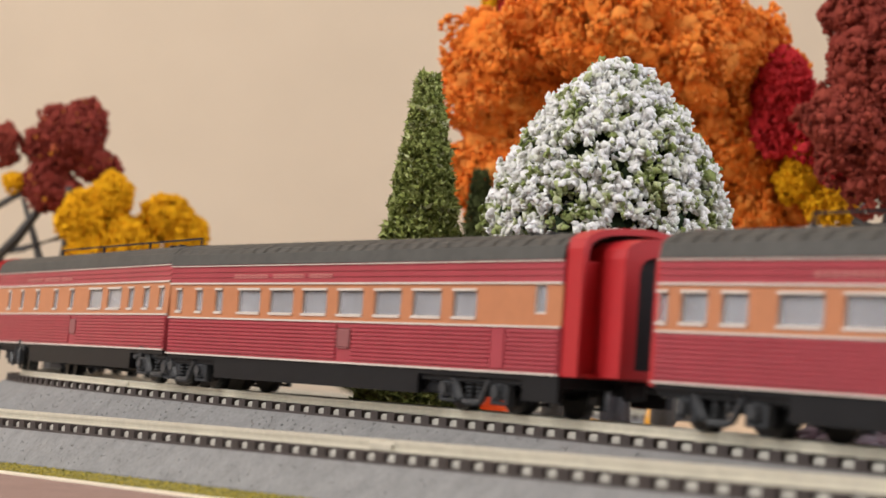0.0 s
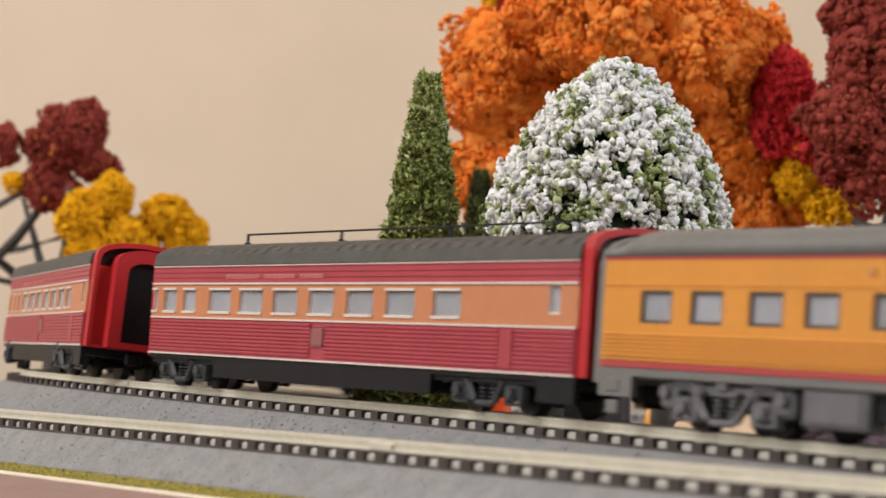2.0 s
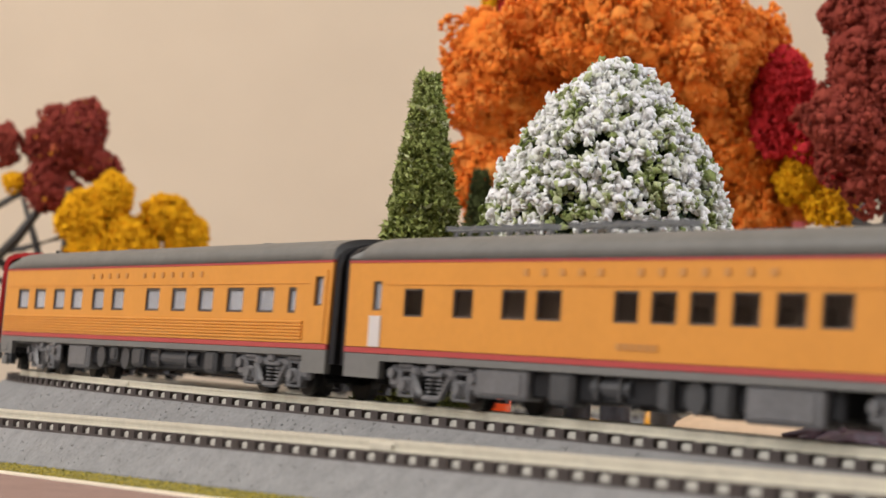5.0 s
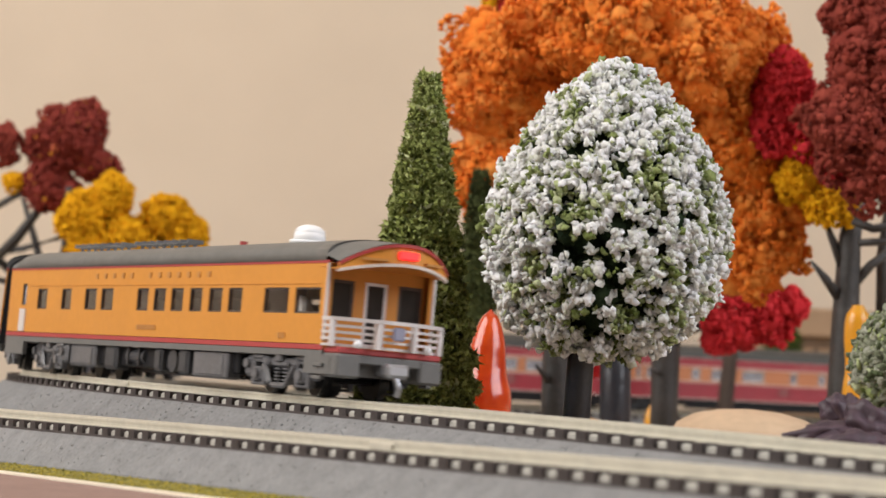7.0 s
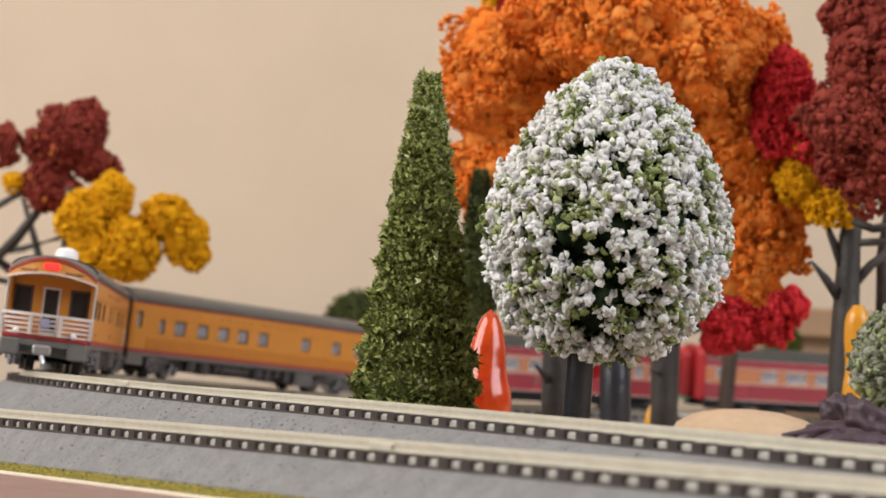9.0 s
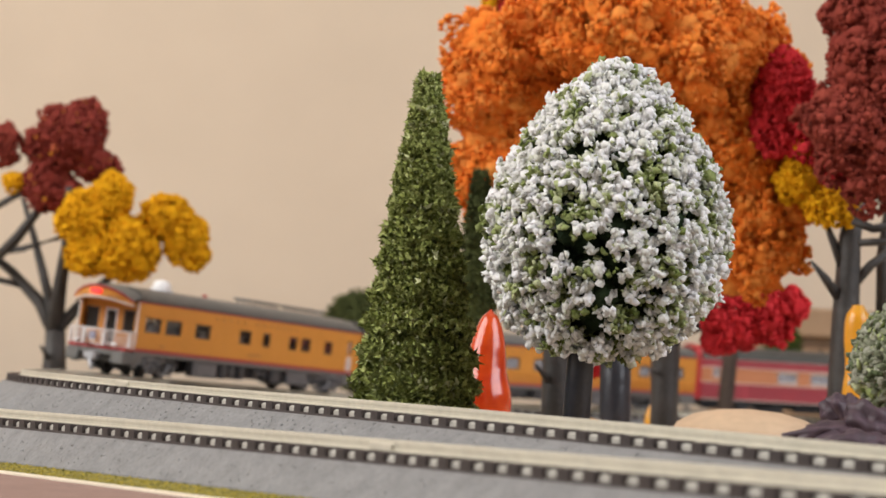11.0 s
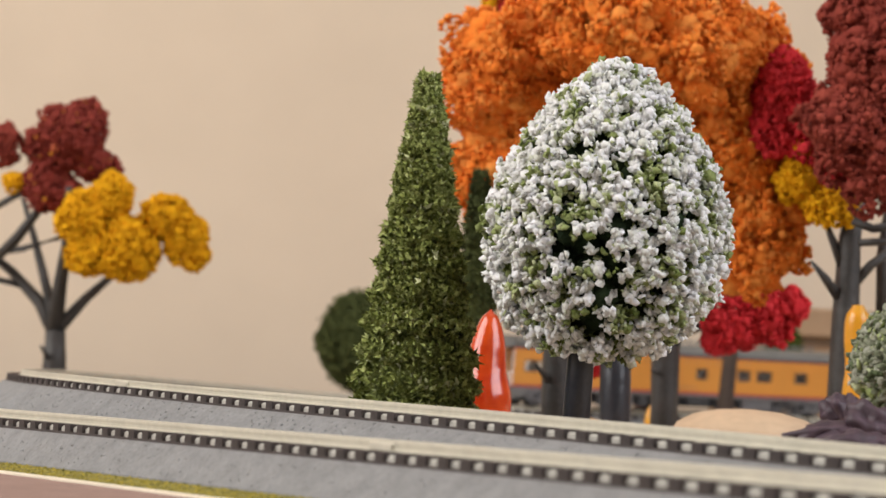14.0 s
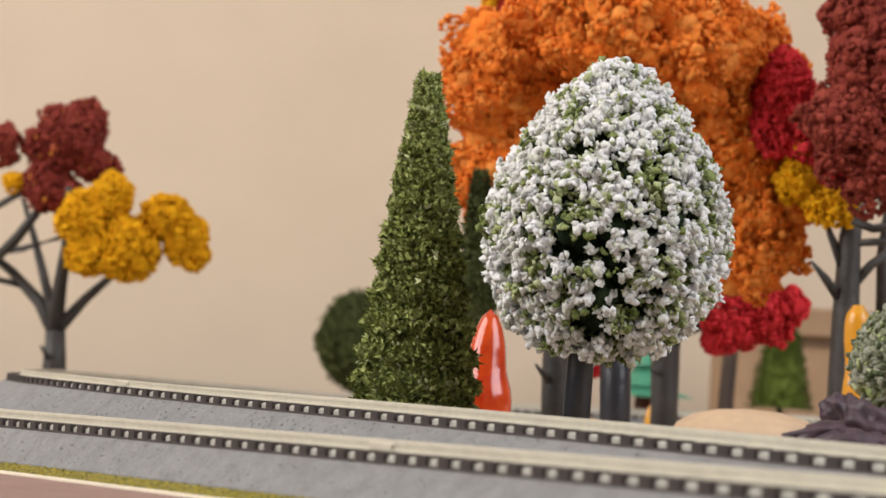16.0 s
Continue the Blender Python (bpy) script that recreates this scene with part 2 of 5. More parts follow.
Z_AT = ((-0.6, -0.0008), (0.0, -0.0004), (0.15, 0.0006), (0.35, 0.0005), (0.55, 0.0003), (0.75, -0.0036), (0.95, 0.0002), (1.15, 0.0006), (1.9, 0.0006))


def height(s):
    """Uneven lie of the line, eased between its supports."""
    tot = 0.0
    for k in range(-3, 4):
        u = s + k * 0.02
        for (a, za), (b, zb) in zip(Z_AT, Z_AT[1:]):
            if a <= u <= b:
                tot += za + (zb - za) * (u - a) / (b - a)
                break
        else:
            tot += Z_AT[0][1] if u < Z_AT[0][0] else Z_AT[-1][1]
    return tot / 7


def line(s, side=0.0):
    """Point and heading on the centre line, shifted to its left by side."""
    if s <= S1:
        x, y, a = X0 + math.cos(HEAD) * s, Y0 + math.sin(HEAD) * s, HEAD
    else:
        th = min((s - S1) / RAD, ARC)
        cx = X0 + math.cos(HEAD) * S1 + math.sin(HEAD) * RAD
        cy = Y0 + math.sin(HEAD) * S1 - math.cos(HEAD) * RAD
        a = HEAD - th
        x, y = cx - math.sin(a) * RAD, cy + math.cos(a) * RAD
        ex = s - S1 - RAD * th
        x, y = x + math.cos(a) * ex, y + math.sin(a) * ex
    return Vector((x - math.sin(a) * side, y + math.cos(a) * side, 0)), a


def ramp01(u):
    u = min(1, max(0, u))
    return u * u * (3 - 2 * u)


def cant(s):
    return radians(3.2) * ramp01((s - 0.24) / 0.12) * ramp01((S2 - s) / 0.12 + 0.5)


def low(s):
    """Height of the rails of the nearer, lower line."""
    return -0.00113 - 0.0159 * min(max(s, -0.15), 0.36)


def verge(s):
    """Height of the road side at the foot of the lower line."""
    return -0.0012 - 0.0215 * min(max(s, -0.15), 0.33)


def sweep(name, s0, s1, step, profile, material, parent=None, label="", tilt=True, smooth=False, closed=True):
    """Sweeps a profile, given as a function of s that returns (side, height) points, along the line."""
    n = max(2, int((s1 - s0) / step))
    vs, fs = [], []
    for i in range(n + 1):
        s = s0 + (s1 - s0) * i / n
        pr = profile(s)
        c, a = line(s)
        k = cant(s) if tilt else 0.0
        for y, z in pr:
            yy, zz = y * math.cos(k) - z * math.sin(k), y * math.sin(k) + z * math.cos(k)
            vs.append((c.x - math.sin(a) * yy, c.y + math.cos(a) * yy, zz + (height(s) if tilt else 0.0)))
    m = len(pr)
    for i in range(n):
        for j in range(m if closed else m - 1):
            a0, b0 = i * m + j, i * m + (j + 1) % m
            fs.append((a0, b0, b0 + m, a0 + m))
    if closed:
        fs += [tuple(range(m))[::-1], tuple(range(n * m, n * m + m))]
    return obj(name, vs, fs, material, parent, label, smooth)


def rail_profile(y):
    return lambda s: [(y - 0.0007, -0.0014), (y + 0.0007, -0.0014), (y + 0.0007, -0.0012), (y + 0.0003, -0.0010), (y + 0.0003, -0.0006), (y + 0.00045, -0.0004), (y + 0.00045, -0.00008), (y + 0.0003, 0.0), (y - 0.0003, 0.0), (y - 0.00045, -0.00008), (y - 0.00045, -0.0004), (y - 0.0003, -0.0006), (y - 0.0003, -0.0010), (y - 0.0007, -0.0012)]


def tie_mesh():
    bm = bmesh.new()
    box(bm, -0.0012, 0.0012, -0.0082, 0.0082, -0.0028, -0.0013, 0.0001)
    me = bpy.data.meshes.new("tie")
    bm.to_mesh(me)
    bm.free()
    me.materials.append(M_TIE)
    return me


def tie_bed(s):
    """Pale moulded filling between the ties."""
    return [(-0.0072, -0.0016), (0.0072, -0.0016), (0.0076, -0.0019), (0.0076, -0.0028), (-0.0076, -0.0028), (-0.0076, -0.0019)]


def tie_web(y):
    """Thin dark strip that joins the feet of the ties."""
    return lambda s: [(y - 0.0005, -0.0029), (y + 0.0005, -0.0029), (y + 0.0004, -0.00252), (y - 0.0005, -0.0025)]


def high_track():
    t = tagged(new("upper_track"), "grey ballasted model railway track with metal rails", "track", kind="structure")

    def bed(s):
        out = -0.0085
        if s < 0.36:
            out = min(-0.0035, low(s) - 0.0032 - height(s))
        base = TABLE_Z - height(s)
        return [(-0.0074, -0.0027), (0.0078, -0.0027), (0.0088, -0.0030), (0.0152, out), (0.0155, base), (-0.0160, base), (-0.0086, -0.0030)]
    sweep("trackbed", -0.45, 1.75, 0.006, bed, M_BALLAST, t)
    for y in (0.0047, -0.0047):
        sweep("rail", -0.45, 0.3095, 0.006, rail_profile(y), M_RAIL, t)
        sweep("rail", 0.3101, 1.75, 0.008, rail_profile(y), M_RAIL, t)
    sweep("infill", -0.45, 1.75, 0.008, tie_bed, M_BED, t)
    for y in (0.0079, -0.0079):
        sweep("tie_web", -0.45, 1.75, 0.008, tie_web(y), M_TIE, t)
    for y in (0.0047, -0.0047):
        bm = bmesh.new()
        box(bm, -0.003, 0.003, -0.0008, 0.0008, -0.0014, -0.0002, 0.0002)
        j = part("rail_joiner", bm, M_RAIL, t)
        c, a = line(0.3098, y)
        j.matrix_world = Matrix.Translation((c.x, c.y, height(0.3098) + y * math.sin(cant(0.3098)))) @ Matrix.Rotation(a, 4, "Z") @ Matrix.Rotation(cant(0.3098), 4, "X")
    return t


def low_track():
    t = tagged(new("lower_track"), "lower grey ballasted model railway track beside the upper one", "track", kind="structure")
    off = 0.033

    def shifted(pr):
        return lambda s: [(y + off, z + low(s)) for y, z in pr(s)]
    sweep("trackbed", -0.2, 0.5, 0.006, lambda s: [(y + off, z) for y, z in [(-0.0078, low(s) - 0.0027), (0.0078, low(s) - 0.0027), (0.0088, low(s) - 0.0030), (0.0130, verge(s) - 0.0066), (0.0132, TABLE_Z - 0.003), (-0.0170, TABLE_Z - 0.003), (-0.0165, low(s) - 0.0034), (-0.0086, low(s) - 0.0030)]], M_BALLAST, t, tilt=False)
    for y in (0.0047, -0.0047):
        sweep("rail", -0.2, 0.1457, 0.006, shifted(rail_profile(y)), M_RAIL, t, tilt=False)
        sweep("rail", 0.1464, 0.5, 0.006, shifted(rail_profile(y)), M_RAIL, t, tilt=False)
    sweep("infill", -0.2, 0.5, 0.008, shifted(tie_bed), M_BED, t, tilt=False)
    for y in (0.0079, -0.0079):
        sweep("tie_web", -0.2, 0.5, 0.008, shifted(tie_web(y)), M_TIE, t, tilt=False)
    for y in (0.0047, -0.0047):
        bm = bmesh.new()
        box(bm, -0.003, 0.003, -0.0008, 0.0008, -0.0014, -0.0002, 0.0002)
        j = part("rail_joiner", bm, M_RAIL, t)
        c, a = line(0.146, off + y)
        j.matrix_world = Matrix.Translation((c.x, c.y, low(0.146))) @ Matrix.Rotation(a, 4, "Z")
    return t


UPPER = high_track()
LOWER = low_track()
foot = 0.033 + 0.0130
VERGE = tagged(sweep("grass_verge", -0.2, 0.5, 0.008, lambda s: [(foot - 0.0012, verge(s) - 0.0067), (foot + 0.0078, verge(s) - 0.0077), (foot + 0.0080, TABLE_Z - 0.004), (foot - 0.001, TABLE_Z - 0.004)], M_GRASS, tilt=False), "narrow strip of yellow-green flocked grass beside the track", "grass", kind="structure")
tagged(sweep("road_edge_line", -0.2, 0.5, 0.008, lambda s: [(foot + 0.0077, verge(s) - 0.0075), (foot + 0.0104, verge(s) - 0.0075), (foot + 0.0104, TABLE_Z - 0.004), (foot + 0.0077, TABLE_Z - 0.004)], M_LINE, tilt=False), "thin cream line along the edge of the road", "road line", kind="structure")
tagged(sweep("road", -0.2, 0.5, 0.008, lambda s: [(foot + 0.0104, verge(s) - 0.0078), (foot + 0.078, verge(s) - 0.0078), (foot + 0.079, TABLE_Z - 0.004), (foot + 0.0104, TABLE_Z - 0.004)], M_ROAD, tilt=False), "smooth brown model road", "road", kind="structure")

# ---- the train ----
W2, WT = 0.0095, 0.0009


def roof_mesh(L, x0, x1, eave, top, over=0.0, ribs=0, taper0=0.0, taper1=0.0):
    """A rounded roof shell; taper: how far the ends slope down."""
    vs, fs = [], []
    n = 12
    xs = [x0 + (x1 - x0) * i / (ribs or 30) for i in range((ribs or 30) + 1)]
    prof = [(math.cos(math.pi * k / n), max(0.0, math.sin(math.pi * k / n)) ** 0.62) for k in range(n + 1)]
    for i, x in enumerate(xs):
        q = 1.0
        if taper0 and x < x0 + taper0:
            q = math.sqrt(max(0.12, 1 - ((x0 + taper0 - x) / taper0) ** 2 * 0.9))
        if taper1 and x > x1 - taper1:
            q = min(q, math.sqrt(max(0.12, 1 - ((x - x1 + taper1) / taper1) ** 2 * 0.9)))
        for y, z in prof:
            vs.append((x, y * (W2 + over), eave + (top - eave) * z * q))
    m = n + 1
    for i in range(len(xs) - 1):
        for k in range(n):
            a = i * m + k
            fs.append((a, a + 1, a + 1 + m, a + m))
    fs.append(tuple(range(m)))
    fs.append(tuple(range((len(xs) - 1) * m, len(xs) * m))[::-1])
    for i in range(len(xs) - 1):
        fs.append((i * m, (i + 1) * m, (i + 1) * m + n, i * m + n))
    return vs, fs


def truck(parent, x, material, style):
    """A four-wheel truck: top beam, pedestals with journals, swing hanger and springs, turning about its centre."""
    bm = bmesh.new()
    for s in (-1, 1):
        y = s * 0.0078
        a, b = y - 0.0006, y + 0.0006
        box(bm, -0.0098, 0.0098, a, b, 0.0049, 0.0058, 0.0002)
        for ax in (-0.0068, 0.0068):
            for dx in (-0.0017, 0.0017):
                box(bm, ax + dx - 0.0005, ax + dx + 0.0005, a, b + s * 0.0002, 0.0014, 0.0050, 0.0002)
            box(bm, ax - 0.0012, ax + 0.0012, a + s * 0.0002, b + s * 0.0006, 0.0018, 0.0042, 0.0004)
            cyl(bm, (ax, y + s * 0.0013, 0.0030), 0.0009, 0.0006, "Y", 12)
            box(bm, ax - 0.0022, ax + 0.0022, a, b + s * 0.0002, 0.0011, 0.0016, 0.0002)
            box(bm, ax - 0.0020, ax + 0.0020, a, b + s * 0.0004, 0.0054, 0.0063, 0.0003)
        # drop equalizer between the pedestals
        yy = y + s * 0.0009
        tube(bm, [(-0.0048, yy, 0.0046), (-0.0040, yy, 0.0036), (-0.0026, yy, 0.0016), (-0.0018, yy, 0.0013), (0.0018, yy, 0.0013), (0.0026, yy, 0.0016), (0.0040, yy, 0.0036), (0.0048, yy, 0.0046)], [0.0005] * 8, 6)
        for dx in (-0.0013, 0.0013):
            for k in range(4):
                cyl(bm, (dx, y, 0.0022 + k * 0.0006), 0.0008, 0.0003, "Z", 10)
        box(bm, -0.0024, 0.0024, a, b + s * 0.0004, 0.0044, 0.0052, 0.0002)
        box(bm, -0.0010, 0.0010, a + s * 0.0003, b + s * 0.0008, 0.0050, 0.0068, 0.0003)
        if style:
            for e in (-1, 1):
                box(bm, e * 0.0115, e * 0.0086, a, b + s * 0.0002, 0.0024, 0.0060, 0.0006)
                box(bm, e * 0.0034, e * 0.0056, a, b + s * 0.0005, 0.0042, 0.0060, 0.0005)
                cyl(bm, (e * 0.0100, y + s * 0.0008, 0.0046), 0.0008, 0.0012, "Y", 10)
        else:
            tube(bm, [(-0.0098, y, 0.0052), (-0.0112, y, 0.0042), (-0.0122, y, 0.0042)], [0.0004] * 3, 6)
            tube(bm, [(0.0098, y, 0.0052), (0.0112, y, 0.0042), (0.0122, y, 0.0042)], [0.0004] * 3, 6)
    box(bm, -0.0022, 0.0022, -0.0072, 0.0072, 0.0038, 0.0056, 0.0003)
    k = 1.18 if style else 1.06
    bmesh.ops.transform(bm, verts=bm.verts, matrix=Matrix.Diagonal((k, 1, 1, 1)))
    t = part("truck", bm, material, parent, "model truck with sprung side frames")
    t.location = (x, 0, 0)
    bm = bmesh.new()
    box(bm, -0.0100, 0.0100, -0.0064, 0.0064, 0.0034, 0.0060, 0.0003)
    part("truck_core", bm, M_BLACK, t)
    for ax in (-0.0068, 0.0068):
        bm = bmesh.new()
        for s in (-1, 1):
            cyl(bm, (0, s * 0.0054, 0.0), 0.0030, 0.0012, "Y", 20)
            cyl(bm, (0, s * 0.0045, 0.0), 0.0034, 0.0006, "Y", 20)
        cyl(bm, (0, 0, 0), 0.0006, 0.0130, "Y", 8)
        w = part("wheelset", bm, M_WHEEL, t, "blackened metal wheels on an axle")
        w.location = (ax * k, 0, 0.0030)
    return t


def bars(parent, x0, n, pitch, w, z, h, material, gaps=()):
    """Unreadable or branded lettering, as small plain bars on both sides."""
    for s in (-1, 1):
        bm = bmesh.new()
        for i in range(n):
            if i in gaps:
                continue
            x = x0 - s * (i - (n - 1) / 2) * pitch
            y = s * (W2 + 0.00008)
            box(bm, x - w / 2, x + w / 2, y - 0.0001, y + 0.0001, z, z + h)
        part("lettering", bm, material, parent)


def sides(parent, name, x0, x1, z0, z1, material, holes=(), y=W2, t=WT, label=""):
    for s in (-1, 1):
        bm = bmesh.new()
        panel(bm, x0, x1, z0, z1, s * y, s * (y - t), list(holes[s]) if isinstance(holes, dict) else list(holes))
        part(name, bm, material, parent, label)


def flutes(parent, x0, x1, z0, z1, n, material, breaks=()):
    """Fluted side sheathing: a ground sheet with raised ribs."""
    segs, a = [], x0
    for b0, b1 in sorted(breaks):
        segs.append((a, b0))
        a = b1
    segs.append((a, x1))
    for s in (-1, 1):
        for a, b in segs:
            if b - a < 0.001:
                continue
            bm = bmesh.new()
            pr = [(W2 - 0.0002, z0)]
            p = (z1 - z0) / n
            for i in range(n):
                z = z0 + p * i
                pr += [(W2 + 0.00004, z + p * 0.06), (W2 + 0.00024, z + p * 0.22), (W2 + 0.00028, z + p * 0.50), (W2 + 0.00024, z + p * 0.78), (W2 + 0.00004, z + p * 0.92)]
            pr.append((W2 - 0.0002, z1))
            lo = [bm.verts.new((a, s * y, z)) for y, z in pr]
            hi = [bm.verts.new((b, s * y, z)) for y, z in pr]
            for k in range(len(pr) - 1):
                bm.faces.new((lo[k], lo[k + 1], hi[k + 1], hi[k]))
            bm.faces.new(lo)
            bm.faces.new(hi[::-1])
            part("fluting", bm, material, parent)


def panes(parent, wins, material, frame_material, frame=0.00035, rails=False):
    """One pane, with its frame, for each window of each side."""
    for s in (-1, 1):
        for x, w, z0, z1 in (wins[s] if isinstance(wins, dict) else wins):
            bm = bmesh.new()
            f = frame
            y0, y1 = s * (W2 - 0.0007), s * (W2 + (0.00022 if rails else -0.00015))
            if rails:
                box(bm, x - w / 2, x + w / 2, y0, y1, z1 - f, z1 + f * 0.4)
                box(bm, x - w / 2, x + w / 2, y0, y1, z0 - f * 0.6, z0 + f)
                box(bm, x - w / 2, x - w / 2 + f * 0.6, y0, s * (W2 - 0.0002), z0, z1)
                box(bm, x + w / 2 - f * 0.6, x + w / 2, y0, s * (W2 - 0.0002), z0, z1)
            else:
                panel(bm, x - w / 2, x + w / 2, z0, z1, y0, y1, [(x - w / 2 + f, x + w / 2 - f, z0 + f, z1 - f)])
            fr = part("window_frame", bm, frame_material, parent)
            bm = bmesh.new()
            box(bm, x - w / 2 + f * 0.5, x + w / 2 - f * 0.5, s * (W2 - 0.00060), s * (W2 - 0.00040), z0 + f * 0.5, z1 - f * 0.5)
            p = part("pane", bm, material, fr)
            p.visible_shadow = False


def coupler(parent, x, d, material=None):
    bm = bmesh.new()
    box(bm, x, x + d * 0.0045, -0.0010, 0.0010, 0.0034, 0.0050, 0.0003)
    box(bm, x + d * 0.0030, x + d * 0.0048, -0.0018, 0.0014, 0.0028, 0.0054, 0.0004)
    part("coupler", bm, material or M_BLACK, parent)


def end_frame(parent, x, d, material, tall=0.0245, depth=0.0016, inner=None):
    """Full-width diaphragm with a door opening at a car's end."""
    bm = bmesh.new()
    n = 10
    outer = [(-0.0090, 0.0052), (0.0090, 0.0052)] + [(0.0090 * math.cos(math.pi * k / n), 0.0205 + (tall - 0.0205) * math.sin(math.pi * k / n) ** 0.7) for k in range(n + 1)]
    inn = [(-0.0042, 0.0068), (0.0042, 0.0068)] + [(0.0042 * math.cos(math.pi * k / n), 0.0200 + 0.0016 * math.sin(math.pi * k / n) ** 0.7) for k in range(n + 1)]
    m = len(outer)
    ring = []
    for xx in (x, x + d * depth):
        ring.append(([bm.verts.new((xx, y, z)) for y, z in outer], [bm.verts.new((xx, y, z)) for y, z in inn]))
    for k in range(m):
        j = (k + 1) % m
        for o, i in ring:
            bm.faces.new((o[k], o[j], i[j], i[k]))
        bm.faces.new((ring[0][0][k], ring[0][0][j], ring[1][0][j], ring[1][0][k]))
        bm.faces.new((ring[0][1][k], ring[0][1][j], ring[1][1][j], ring[1][1][k]))
    e = part("diaphragm", bm, material, parent)
    bm = bmesh.new()
    box(bm, x - d * 0.0006, x + d * 0.0003, -0.0042, 0.0042, 0.0068, 0.0215)
    part("end_door", bm, inner or M_BLACK, parent)
    return e


def ring_arch(bm, x, d, depth, w1, z1, t1, w0, z0, t0):
    """A raised arch-topped frame, outer size w1, z1 to t1, opening w0, z0 to t0."""
    n = 10

    def loop(w, lo, hi):
        return [(-w, lo), (w, lo)] + [(w * math.cos(math.pi * k / n), hi - (hi - lo) * 0.16 * (1 - math.sin(math.pi * k / n) ** 0.7)) for k in range(n + 1)]
    outer, inn = loop(w1, z1, t1), loop(w0, z0, t0)
    m = len(outer)
    ring = [([bm.verts.new((xx, y, z)) for y, z in outer], [bm.verts.new((xx, y, z)) for y, z in inn]) for xx in (x, x + d * depth)]
    for k in range(m):
        j = (k + 1) % m
        for o, i in ring:
            bm.faces.new((o[k], o[j], i[j], i[k]))
        bm.faces.new((ring[0][0][k], ring[0][0][j], ring[1][0][j], ring[1][0][k]))
        bm.faces.new((ring[0][1][k], ring[0][1][j], ring[1][1][j], ring[1][1][k]))


def deep_end(parent, x, d, reach):
    """End of a red coach: a projecting rim, a recessed wall and a framed dark door."""
    bm = bmesh.new()
    ring_arch(bm, x, d, 0.0024 if reach < 0.005 else 0.0040, 0.0092, 0.0056, 0.0261, 0.0084, 0.0062, 0.0252)
    part("end_rim", bm, M_DIAPH, parent)
    bm = bmesh.new()
    ring_arch(bm, x, d, reach, 0.0060, 0.0058, 0.0246, 0.0036, 0.0070, 0.0222)
    part("door_frame", bm, M_DIAPH, parent)
    bm = bmesh.new()
    box(bm, x - d * 0.0002, x + d * (reach - 0.0012), -0.0036, 0.0036, 0.0068, 0.0222)
    part("end_door", bm, M_BLACK, parent)
    if reach > 0.005:
        bm = bmesh.new()
        box(bm, x, x + d * 0.0032, -0.0085, 0.0085, 0.0061, 0.0212, 0.0002)
        part("vestibule_wall", bm, M_DIAPH, parent)


